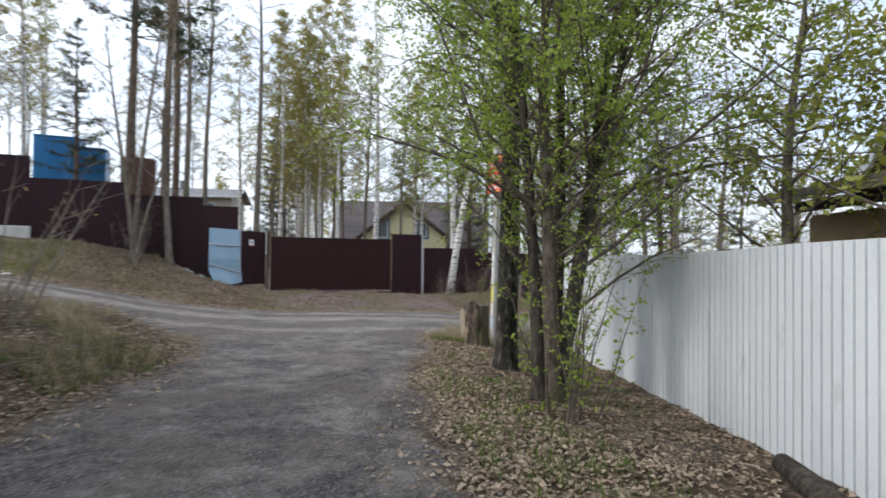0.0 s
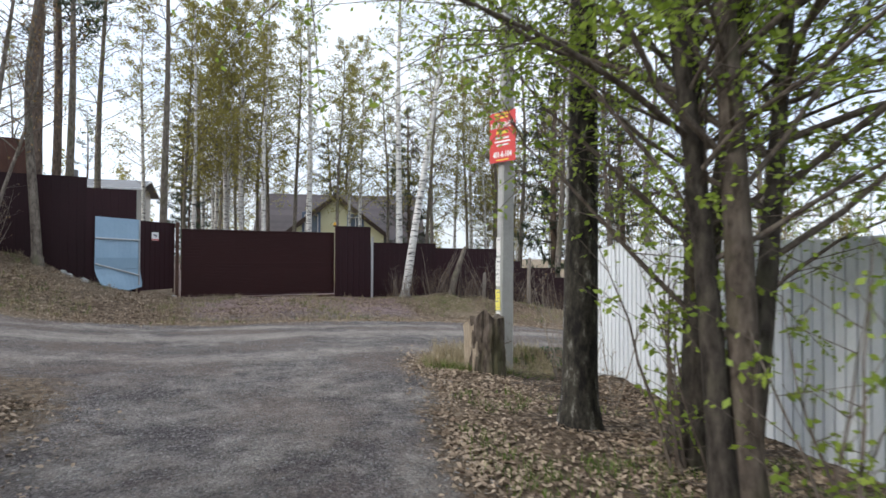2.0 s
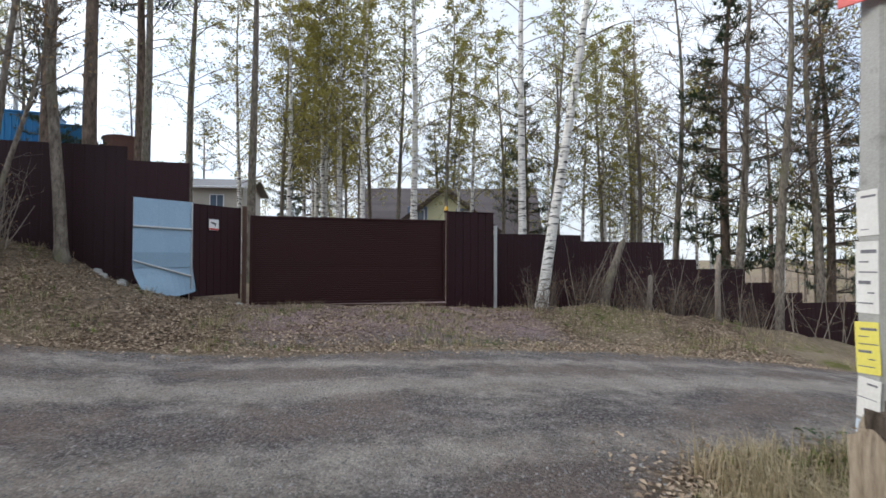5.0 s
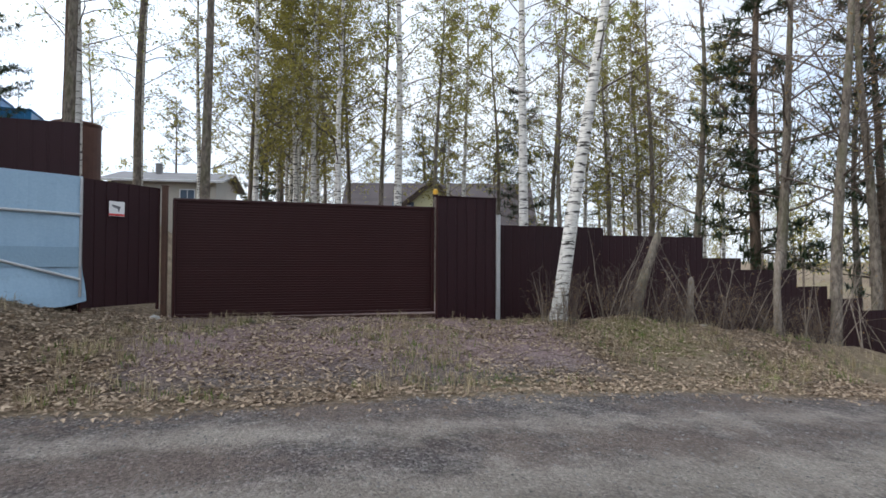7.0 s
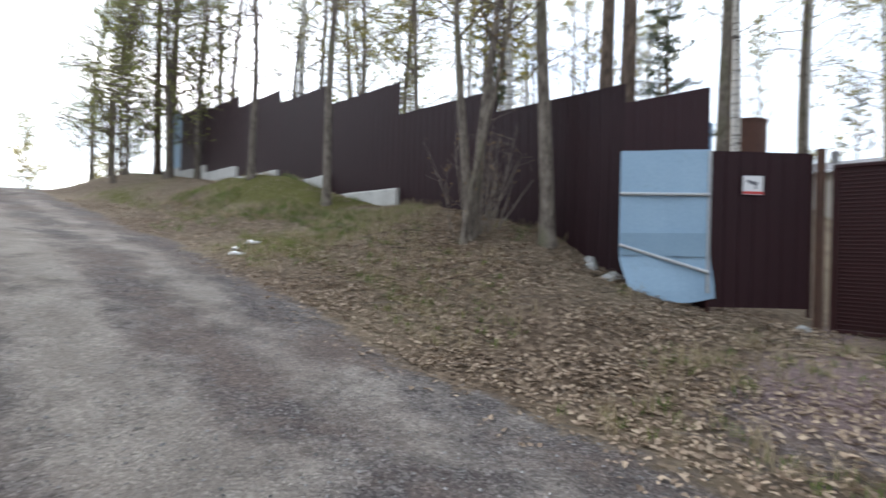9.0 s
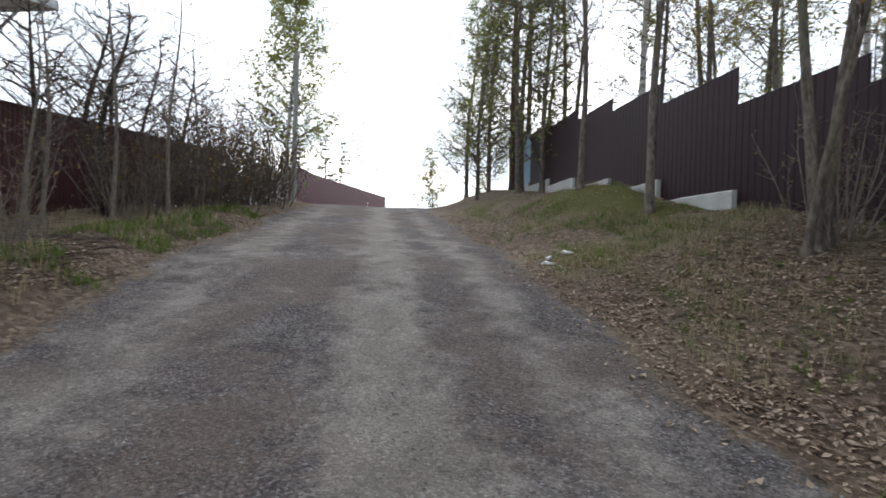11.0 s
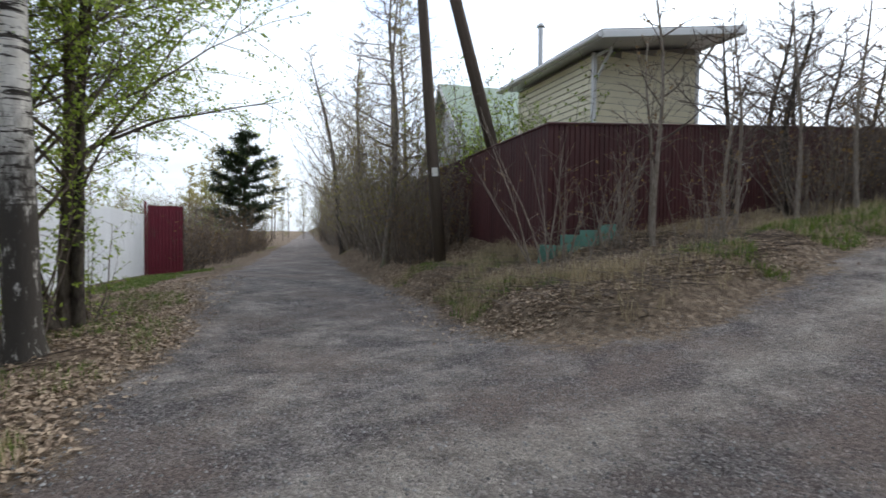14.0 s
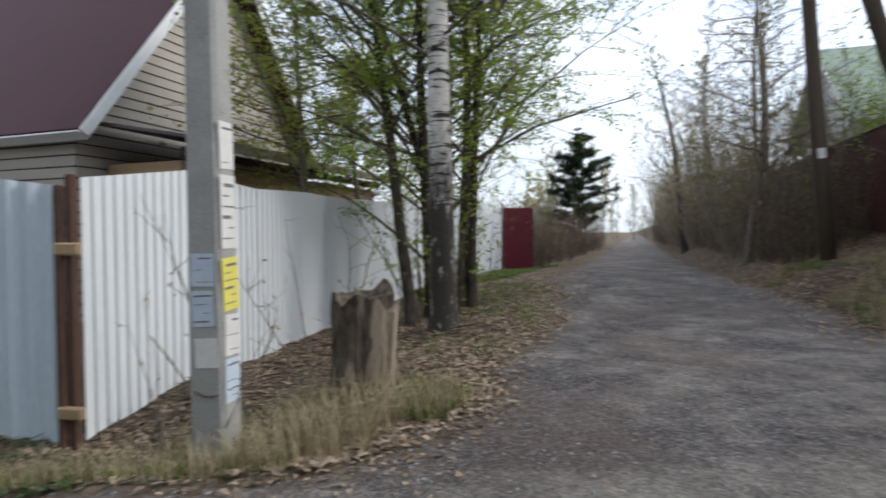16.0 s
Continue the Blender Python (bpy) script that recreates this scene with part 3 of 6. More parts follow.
# ---- fences ----
def fence_line(name, stops, material, label, group="", pitch=0.115, depth=0.016, sheet=1.15, height=2.1, tops=None, sink=0.02, round_ribs=False, seams=(), posts=None, rail=None):
    """A fence of ribbed sheets along a plan line; each sheet and post is a part."""
    root = thing(name, pose(0, 0, 0), label, "fence", group)
    rng = random.Random(name + label)
    count = 0
    for a, b in zip(stops, stops[1:]):
        length = math.hypot(b[0] - a[0], b[1] - a[1])
        n = max(1, round(length / sheet))
        for i in range(n):
            p = [a[k] + (b[k] - a[k]) * i / n for k in (0, 1)]
            q = [a[k] + (b[k] - a[k]) * (i + 1) / n for k in (0, 1)]
            w = length / n - (0.022 if count in seams else 0.002)
            g0, g1 = ground_z(*p), ground_z(*q)
            wob = rng.uniform(-0.012, 0.012)
            if tops:
                t0, t1 = tops(*p), tops(*q)
            else:
                t0, t1 = g0 + height + wob, g1 + height + wob
            lo0, lo1 = min(g0 + sink, t0 - 0.5), min(g1 + sink, t1 - 0.5)
            s = profiled(w, 0, 0, pitch, depth, top=lambda x: t0 + (t1 - t0) * x / w, bottom=lambda x: lo0 + (lo1 - lo0) * x / w + 0.01 * math.sin(x * 9 + i), round_ribs=round_ribs)
            part("sheet", s, material, root, m=along(p, q) @ Matrix.Translation((0, 0.004 * (count % 2) + rng.uniform(-0.002, 0.002), 0)))
            if posts and count % 2 == 0:
                part("post", Shape().box((0.06, 0.06, height + 0.2), pose(0, 0.06, (g0 + t0) / 2 - 0.1)), posts, root, "steel fence post", m=along(p, q))
            if rail:
                part("cap_rail", Shape().box((w + 0.02, 0.05, 0.045), pose(w / 2, 0, 0.022, 0, -math.degrees(math.atan2(t1 - t0, w)))), rail, root, m=along(p, q, 0) @ Matrix.Translation((0, 0, (t0 + t1) / 2)))
            count += 1
    return root


fence_line("white_fence", [(2.7, 12.9), (3.2, 8), (3.45, 4), (3.48, -4.8)], M_WHITE, "white ribbed steel sheet fence beside the lane", height=2.13, seams=(4, 6), depth=0.036, sink=0.03)
fence_line("white_fence", [(2.78, 12.98), (2.78 + 14 * EU[0], 12.98 + 14 * EU[1])], M_PALESHADE, "pale bluish steel sheet fence along the road", height=2.05, depth=0.045, round_ribs=True, pitch=0.16, posts=M_RUST)
post = thing("corner_post", pose(2.7, 12.98, ground_z(2.7, 13) - 0.15), "rusty brown steel corner post of the white fence", "fence post")
part("post", Shape().box((0.07, 0.07, 2.3), pose(0, 0, 1.15)), M_RUST, post)
for z in (0.45, 1.72):
    part("rail_stub", Shape().box((0.22, 0.05, 0.1), pose(-0.03, 0.06, z, 0, 0, 8)), M_PLANK, post, "brown rail end")

# an opened wine-red gate leaf at the far end of the white fence
leafgate = thing("gate_leaf", along((3.4, -4.9), (2.1, -5.5), ground_z(2.8, -5.1)), "wine-red ribbed steel gate leaf standing open", "gate")
part("sheet", profiled(1.15, 0.02, 2.45, 0.12, 0.02), M_WINE, leafgate)
part("edge_post", Shape().box((0.07, 0.07, 2.6), pose(-0.05, 0.05, 1.3)), M_WINE, leafgate)
for z in (0.3, 2.3):
    part("rail", Shape().box((1.12, 0.04, 0.05), pose(0.57, 0.03, z)), M_WINE, leafgate)

# red-brown fence on the corner bank: one run along the lane, one up the road
CORNER = (-6.4, 6.35)
UPEND = (CORNER[0] - 20.5 * EU[0], CORNER[1] - 20.5 * EU[1])


def lane_top(x, y):
    return 3.2


def road_top(x, y):
    w = math.hypot(x - CORNER[0], y - CORNER[1])
    return 3.2 + 0.106 * w


fence_line("red_fence", [(-6.15, -16), (-6.25, 0), CORNER], M_REDFENCE, "weathered red-brown ribbed steel fence on a bank above the lane", "red corner fence", pitch=0.15, depth=0.03, tops=lane_top, rail=M_REDFENCE, sink=0.06)
fence_line("red_fence", [CORNER, UPEND], M_REDFENCE, "weathered red-brown steel fence climbing beside the road", "red corner fence", pitch=0.15, depth=0.022, tops=road_top, rail=M_REDFENCE, sink=0.04)
far_a, far_b = from_uv(-29.5, -4.7), from_uv(-46, 0.9)
fence_line("wine_fence", [far_a, far_b], M_WINE, "wine-red steel fence beyond the top of the road", height=2.1, sheet=2.3, pitch=0.2)

# dark maroon fence of stepped panels, west of the gate and east of it
VF = 7.2


def stepped(stops, name, label, mats, v, height, footing, lean=0.0):
    root = thing(name, pose(0, 0, 0), label, "fence", "stepped dark fences")
    for k, (u0, u1, top) in enumerate(stops):
        a, b = from_uv(u0, v), from_uv(u1, v)
        w = u1 - u0
        low = top - height
        if k not in footing:
            low = min(low, ground_z(*a), ground_z(*b)) - 0.02
        part("panel", profiled(w + 0.01, low, top, 0.2, 0.007), mats[k], root, m=along(a, b))
        part("post", Shape().box((0.06, 0.06, height + 0.6), pose(0, 0.06, top - height / 2 - 0.32)), M_GATE, root, "dark steel post", m=along(a, b))
        g = min(ground_z(*a), ground_z(*b))
        if k in footing and low > g + 0.05:
            s = Shape()
            n = 9
            ridge = [low + 0.02 - 0.12 * abs(noise.noise(Vector((u0 * 3.3 + i * 0.9, 5.0, 2.0)))) for i in range(n)]
            for i in range(n):
                x, t = (w + 0.05) * i / (n - 1), 0.11 + 0.02 * noise.noise(Vector((i * 0.7, u0, 1.0)))
                s.v += [Vector((x, -t, g - 0.3)), Vector((x, -t, ridge[i] - 0.03)), Vector((x, -t + 0.03, ridge[i])), Vector((x, t, ridge[i])), Vector((x, t, g - 0.3))]
            for i in range(n - 1):
                for j in range(4):
                    s.f.append((5 * i + j, 5 * i + 5 + j, 5 * i + 6 + j, 5 * i + 1 + j))
            s.f += [(0, 1, 2, 3, 4), tuple(5 * (n - 1) + j for j in (4, 3, 2, 1, 0))]
            part("footing", s, M_FOUND, root, "pale rough concrete footing", m=along(a, b))
    return root


WEST = [(-26.6, -24.6, 6.75), (-24.6, -21.7, 6.55), (-21.7, -18.8, 6.25), (-18.8, -15.8, 5.85), (-15.8, -12.9, 5.45), (-12.9, -10.0, 4.9), (-10.0, -7.1, 4.15), (-7.1, -4.5, 3.72), (-4.5, -3.25, 3.42)]
stepped(WEST, "maroon_fence", "dark maroon steel fence stepping up the slope on a concrete footing", [M_BLUE] + [M_MAROON] * 8, VF, 2.45, {0, 1, 2, 3, 4, 5})
EAST = [(4.5, 7.2, 2.0), (7.2, 10.1, 1.82), (10.1, 11.3, 1.3), (11.3, 13.2, 1.0), (13.2, 14.3, 0.55), (14.3, 15.6, 0.2), (15.6, 18, -0.15), (18, 20.4, -0.55), (20.4, 23, -1.0), (23, 26, -1.5)]
stepped(EAST, "maroon_fence", "dark maroon steel fence stepping down the slope", [M_MAROON] * 10, 8.15, 2.2, {0, 1, 3, 4, 5, 6})

# the yard gate: sliding leaf, fixed panel, posts, splayed wicket and a crooked blue leaf
gate = thing("sliding_gate", along(from_uv(-2.0, 8.1), from_uv(3.05, 8.1)), "closed dark brown steel sliding yard gate", "gate")
part("leaf_sheet", Shape().box((4.95, 0.03, 2.1), pose(2.52, 0, 1.24), 0.006), M_GATE, gate)
ribs = 42
for i in range(ribs):
    part("rib", Shape().box((4.9, 0.012, 0.022), pose(2.52, -0.019, 0.25 + i * 2.02 / (ribs - 1)), 0.004), M_GATE, gate)
for z in (0.16, 2.31):
    part("rail", Shape().box((5.03, 0.07, 0.06), pose(2.52, -0.01, z)), M_GATE, gate)
for x in (0.03, 5.0):
    part("stile", Shape().box((0.06, 0.07, 2.15), pose(x, -0.012, 1.235)), M_GATE, gate)
part("lower_beam", Shape().box((5.4, 0.06, 0.08), pose(2.8, 0.05, 0.06, 0, 0.5)), M_RUST, gate, "rusty running beam")
gp = thing("fence_panel", along(from_uv(3.08, 7.95), from_uv(4.4, 7.95)), "dark maroon steel fence panel with plain frame beside the gate", "fence panel")
part("sheet", profiled(1.3, -0.2, 2.55, 0.2, 0.012), M_MAROON, gp)
part("top_cap", Shape().box((1.34, 0.05, 0.03), pose(0.66, 0, 2.56)), M_MAROON, gp)
part("side_rail", Shape().box((0.05, 0.06, 2.75), pose(-0.03, 0, 1.18)), M_GATE, gp)
lamp = thing("signal_lamp", Matrix.Translation((*from_uv(3.02, 7.97), 2.55)), "small amber signal lamp on the gate post", "lamp")
part("cap", Shape().tube([(0, 0, 0.03), (0, 0, 0.13), (0, 0, 0.16)], [0.05, 0.05, 0.02], 10), M_YELLOW, lamp)
part("base", Shape().box((0.12, 0.12, 0.05), pose(0, 0, 0.02)), M_GATE, lamp)
for u, label, material in ((-2.12, "dark steel gate post with a mesh bracket", M_RUST), (4.47, "pale galvanised gate post", M_STEEL)):
    x, y = from_uv(u, 8.02)
    gpost = thing("gate_post", Matrix.Translation((x, y, ground_z(x, y) - 0.1)), label, "gate post")
    part("post", Shape().box((0.09, 0.09, 2.5 if u < 0 else 2.35), pose(0, 0, 1.22)), material, gpost)
    part("cap", Shape().box((0.11, 0.11, 0.02), pose(0, 0, 2.48 if u < 0 else 2.4)), material, gpost)
WA, WB = (-7.75, 20.8), (-7.2, 22.05)
wick = thing("wicket", along(WA, WB), "dark brown steel side panel with a small white warning sign", "fence panel")
part("sheet", profiled(1.36, 0.42, 2.5, 0.2, 0.012), M_MAROON, wick)
for x in (0.0, 1.36):
    part("stile", Shape().box((0.05, 0.05, 2.2), pose(x, 0.03, 1.4)), M_GATE, wick)
wsign = thing("warning_sign", along(WA, WB) @ Matrix.Translation((0.54, -0.03, 2.05)), "small white camera warning sign fixed to a dark panel", "sign")
part("plate", Shape().box((0.27, 0.006, 0.25), None, 0.002), M_SIGNWHITE, wsign)
part("border", Shape().box((0.27, 0.004, 0.035), pose(0, -0.004, -0.1), 0.001), M_SIGNRED, wsign, "red strip of print")
cam_icon = Shape().box((0.12, 0.003, 0.045), pose(0.0, -0.005, 0.03, 0, 14), 0.001).box((0.02, 0.003, 0.06), pose(0.03, -0.005, -0.02), 0.001).box((0.05, 0.003, 0.03), pose(-0.06, -0.005, 0.05, 0, 14), 0.001)
part("pictogram", cam_icon, M_INK, wsign, "black camera pictogram")
BA = (-8.65, 20.06)
blue = thing("blue_sheet", along(BA, WA), "crooked light blue steel sheet on a pipe frame", "metal sheet")
BW = math.hypot(WA[0] - BA[0], WA[1] - BA[1])
bent = Shape()
ROWS_UP, COLS = 14, 10
for side in (0.0, 0.004):
    for r in range(ROWS_UP + 1):
        z = 0.42 + (2.56 - 0.42) * r / ROWS_UP
        pull = step(1.1, 0.42, z)
        for c in range(COLS + 1):
            t = c / COLS
            x = 0.2 * pull * (1 - t) + t * (BW + 0.07 * pull)
            bent.v.append(Vector((x, side - 0.1 * pull * (1 - t) + 0.012 * math.sin(9 * t + 2 * z), z - 0.04 * t * (r / ROWS_UP) + (0.1 * t + 0.03 * math.sin(7 * t)) * (1 - r / ROWS_UP))))
half = (ROWS_UP + 1) * (COLS + 1)
for r in range(ROWS_UP):
    for c in range(COLS):
        k = r * (COLS + 1) + c
        bent.f += [(k, k + 1, k + COLS + 2, k + COLS + 1), (half + k, half + k + COLS + 1, half + k + COLS + 2, half + k + 1)]
part("sheet", bent, M_BLUE, blue)
part("rail", Shape().box((BW, 0.04, 0.045), pose(BW / 2, -0.03, 1.93, 0, 2)), M_STEEL, blue, "grey steel rail")
part("brace", Shape().box((BW * 1.03, 0.04, 0.045), pose(BW / 2, -0.03, 1.05, 0, 17)), M_STEEL, blue, "grey diagonal brace")
part("patch", Shape().box((BW * 0.95, 0.006, 0.32), pose(BW / 2, -0.022, 1.24), 0.002), two_scale("duller_blue_sheet", (0.2, 0.31, 0.41), (0.25, 0.37, 0.47), 30, 1.2, 0.5), blue, "duller blue patch")
part("edge_tube", Shape().box((0.04, 0.04, 1.9), pose(BW - 0.02, -0.02, 1.55)), M_STEEL, blue)


# ---- concrete pole, red notice, paper notes ----
PX, PY = 1.3, 13.0
pole = thing("utility_pole", pose(PX, PY, ground_z(PX, PY) - 0.3, 0, 0.6, 10), "square tapered concrete utility pole with paper notes", "utility pole")


def tapered(h, w0, d0, w1, d1, c=0.03):
    s = Shape()
    for z, w, d in ((0, w0, d0), (h, w1, d1)):
        hx, hy = w / 2, d / 2
        s.v += [Vector(p) for p in ((-hx + c, -hy, z), (hx - c, -hy, z), (hx, -hy + c, z), (hx, hy - c, z), (hx - c, hy, z), (-hx + c, hy, z), (-hx, hy - c, z), (-hx, -hy + c, z))]
    s.f += [(k, (k + 1) % 8, 8 + (k + 1) % 8, 8 + k) for k in range(8)] + [tuple(range(8))[::-1], tuple(range(8, 16))]
    return s


part("shaft", tapered(9.5, 0.27, 0.24, 0.18, 0.16), M_CONCRETE, pole)
part("wire_tie", Shape().tube([(0.15 * math.cos(k * math.pi / 8), 0.14 * math.sin(k * math.pi / 8), 0.95 + 0.02 * math.sin(k)) for k in range(17)], [0.006] * 17, 5), M_RUST, pole, "thin wire tie")


def note(z, w, h, material, face, tilt=0.0, bars=5, shift=0.0):
    """A paper note pasted on one face of the pole."""
    turn = {"n": 180, "s": 0, "w": -90, "e": 90}[face]
    d = (0.5 * 0.24 if face in "ns" else 0.5 * 0.27) * (1 - 0.033 * z) + 0.004
    m = pole.matrix_basis @ pose(0, 0, 0, 0, 0, turn) @ pose(shift, -d, z, 0, tilt, 0)
    ob = thing("paper_note", m, "weathered paper note pasted on the concrete pole", "paper note", "notes on the pole")
    part("sheet", Shape().box((w, 0.003, h), None, 0.001), material, ob)
    for k in range(bars):
        bw = w * (0.8 - 0.5 * ((k * 7 + int(z * 10)) % 5) / 4)
        part("print_line", Shape().box((bw, 0.002, h * (0.02 + 0.03 * (k % 3 == 0))), pose(0.4 * (w - bw) * (-1) ** k * 0.6, -0.0022, h * (0.36 - 0.72 * k / max(1, bars - 1))), 0.0004), M_INK, ob, "line of unreadable dark print")
    return ob


rng = random.Random(4)
for face, rows in (("w", ((2.62, 0.17, 0.32, M_PAPER, 2), (2.17, 0.18, 0.5, M_PAPER, 6), (1.68, 0.19, 0.36, M_PAPERY, 6), (1.33, 0.18, 0.28, M_PAPER, 3), (1.02, 0.18, 0.3, M_PAPERB, 3))),
                   ("n", ((1.78, 0.17, 0.22, M_PAPERB, 3), (1.52, 0.16, 0.24, M_PAPERB, 4), (1.22, 0.17, 0.2, M_PAPER, 0)))):
    for z, w, h, material, bars in rows:
        note(z, w, h, material, face, rng.uniform(-4, 4), bars, rng.uniform(-0.012, 0.012))


def lettering(name, words, size, material, parent, m, label="", squeeze=1.0):
    """Raised lettering in the built-in font, turned into a mesh part."""
    cu = bpy.data.curves.new(name, "FONT")
    cu.body, cu.size, cu.extrude, cu.align_x, cu.align_y, cu.offset = words, size, 0.0015, "CENTER", "CENTER", size * 0.03
    tmp = bpy.data.objects.new(name, cu)
    scene.collection.objects.link(tmp)
    bpy.context.view_layer.update()
    me = bpy.data.meshes.new_from_object(tmp.evaluated_get(bpy.context.evaluated_depsgraph_get()))
    bpy.data.objects.remove(tmp)
    me.materials.clear()
    return part(name, me, material, parent, label, m=m @ pose(0, 0, 0, 90) @ Matrix.Diagonal((squeeze, 1, 1, 1)))


SIGN_Z = 3.53
board = thing("notice_board", Matrix.Translation((PX - 0.07, PY - 0.17, SIGN_Z)) @ pose(0, 0, 0, 0, 0, -54), "red notice board with white lettering fixed to the pole", "sign")
part("plate", Shape().box((0.58, 0.012, 0.88), None, 0.004), M_SIGNRED, board)
lettering("lettering", "ИНТЕРНЕТ", 0.125, M_SIGNWHITE, board, pose(0, -0.008, 0.2), "white lettering", 0.78)
lettering("lettering", "401-6-104", 0.14, M_SIGNWHITE, board, pose(0, -0.008, -0.31), "white digits", 0.72)
for z, w, h, material in ((0.40, 0.34, 0.035, M_SIGNYEL), (0.34, 0.28, 0.03, M_SIGNYEL), (0.08, 0.26, 0.05, M_SIGNYEL), (-0.02, 0.3, 0.03, M_SIGNWHITE), (-0.08, 0.34, 0.03, M_SIGNWHITE), (-0.14, 0.26, 0.03, M_SIGNWHITE), (-0.4, 0.28, 0.022, M_SIGNYEL)):
    part("print_bar", Shape().box((w, 0.002, h), pose(0, -0.0075, z), 0.0005), material, board, "line of unreadable print")

# wooden pole with a leaning brace behind the red fence, concrete pole up the road
wp = thing("wooden_pole", pose(-5.08, 3.3, ground_z(-5.08, 3.3) - 0.3, 0, 4.6, 0), "dark weathered wooden utility pole on the bank", "utility pole")
part("shaft", Shape().tube([(0, 0, 0), (0.01, 0, 3), (0, 0.02, 6.5), (0.03, 0, 10)], [0.15, 0.14, 0.12, 0.1], 14), M_WOODPOLE, wp, smooth=True)
part("number_plate", Shape().box((0.14, 0.01, 0.2), pose(0.02, 0.157, 2.4), 0.003), M_PAPER, wp, "small pale number plate")
wb_ = thing("wooden_brace_pole", pose(-7.4, 2.3, ground_z(-7.4, 2.3) - 0.3, 0, 17.5, 12), "leaning dark wooden brace pole behind the red fence", "utility pole")
part("shaft", Shape().tube([(0, 0, 0), (0, 0, 5), (0, 0, 10.5)], [0.17, 0.155, 0.125], 14), M_WOODPOLE, wb_, smooth=True)
cx, cy = from_uv(-27.5, -3.9)
cp = thing("concrete_pole", pose(cx, cy, ground_z(cx, cy) - 0.3), "pale concrete utility pole at the top of the road", "utility pole")
part("shaft", tapered(7.6, 0.24, 0.24, 0.17, 0.17), M_CONCRETE, cp)


# ---- buildings ----
def gable_house(name, m, w, d, wall, roof_h, wall_mat, roof_mat, label, windows=(), over=0.5, dormer=None, siding=0, trim=M_TRIM, chimney=None, tiles=True):
    """A gabled house: gable ends at x = 0 and w, eaves along x; front at y = 0."""
    root = thing(name, m, label, "house")
    body = Shape()
    h = wall + roof_h
    vs = [(0, 0, -1.5), (w, 0, -1.5), (w, d, -1.5), (0, d, -1.5), (0, 0, wall), (w, 0, wall), (w, d, wall), (0, d, wall), (0, d / 2, h), (w, d / 2, h)]
    body.add([Vector(v) for v in vs], [(0, 1, 5, 4), (2, 3, 7, 6), (1, 2, 6, 9, 5), (3, 0, 4, 8, 7), (4, 5, 9, 8), (6, 7, 8, 9)])
    # With siding, the wall goes dark so its gaps colour in the boards' shade.
    part("wall", body, M_DARKWOOD_LAPSHADE if siding else wall_mat, root)
    if siding:
        n = int((wall + 0.6) / siding)
        for i in range(n):
            z = -0.5 + i * siding
            for y, a in ((-0.008, 12), (d + 0.008, -12)):
                part("siding_board", Shape().box((w, 0.03, siding * 0.86), pose(w / 2, y, z, a * 0.25), 0.004), wall_mat, root)
        n2 = int((h + 0.3) / siding)
        for i in range(n2):
            z = -0.5 + i * siding
            span = d if z < wall else d * max(0.05, (h - z) / roof_h) - 0.1
            for x in (-0.008, w + 0.008):
                part("siding_board", Shape().box((0.03, max(0.1, span), siding * 0.86), pose(x, d / 2, z), 0.004), wall_mat, root)
    slope = math.atan2(roof_h, d / 2)
    run = math.hypot(roof_h, d / 2) + over
    for side in (-1, 1):
        mid = pose(w / 2, d / 2, h + 0.05) @ pose(0, 0, 0, -side * math.degrees(slope)) @ Matrix.Translation((0, side * run / 2, 0))
        part("roof", Shape().box((w + 2 * over, run, 0.1), mid, 0.02), roof_mat, root)
        if tiles:
            n = int(run / 0.36)
            for i in range(n):
                part("tile_course", Shape().box((w + 2 * over, 0.37, 0.025), mid @ pose(0, -run / 2 + 0.2 + i * 0.36, 0.062, 2.5), 0.006), roof_mat, root)
        part("fascia", Shape().box((w + 2 * over, 0.04, 0.2), mid @ pose(0, side * run / 2 + side * 0.02, -0.05), 0.01), trim, root, "pale fascia board")
        for x in (-over - 0.02, w + over + 0.02):
            part("barge_board", Shape().box((0.04, run, 0.2), pose(x - w / 2, 0, 0) @ mid @ pose(0, 0, -0.04), 0.01), trim, root, "pale barge board")
    for x, y, z, ww, hh, turn in windows:
        win = part("window", Shape().box((ww, 0.03, hh), pose(0, 0, 0), 0.004), M_GLASS, root, "dark glass window", m=pose(x, y, z, 0, 0, turn) @ Matrix.Translation((0, -0.025, 0)))
        for sx, sz, px, pz in ((ww + 0.16, 0.08, 0, hh / 2), (ww + 0.16, 0.08, 0, -hh / 2), (0.08, hh + 0.1, ww / 2 + 0.04, 0), (0.08, hh + 0.1, -ww / 2 - 0.04, 0), (0.05, hh, 0, 0)):
            part("window_frame", Shape().box((sx, 0.05, sz), pose(px, -0.02, pz), 0.006), M_TRIM, win)
        if dormer:
            part("surround", Shape().box((ww + 0.55, 0.03, hh + 0.55), pose(0, 0.012, 0), 0.006), M_BLUEFRAME, win, "dark blue surround")
    if dormer:
        dx, dw, dh, base_z = dormer
        ds = Shape()
        y0 = -0.75
        ds.add([Vector(v) for v in ((dx, y0, 0), (dx + dw, y0, 0), (dx + dw, y0, base_z), (dx, y0, base_z), (dx + dw / 2, y0, base_z + dh), (dx, d / 2, 0), (dx + dw, d / 2, 0), (dx + dw, d / 2, base_z), (dx, d / 2, base_z), (dx + dw / 2, d / 2, base_z + dh))], [(0, 1, 2, 4, 3), (1, 6, 7, 2), (5, 0, 3, 8), (2, 7, 9, 4), (8, 3, 4, 9)])
        part("dormer_wall", ds, wall_mat, root)
        sl = math.atan2(dh, dw / 2)
        rn = math.hypot(dh, dw / 2) + 0.45
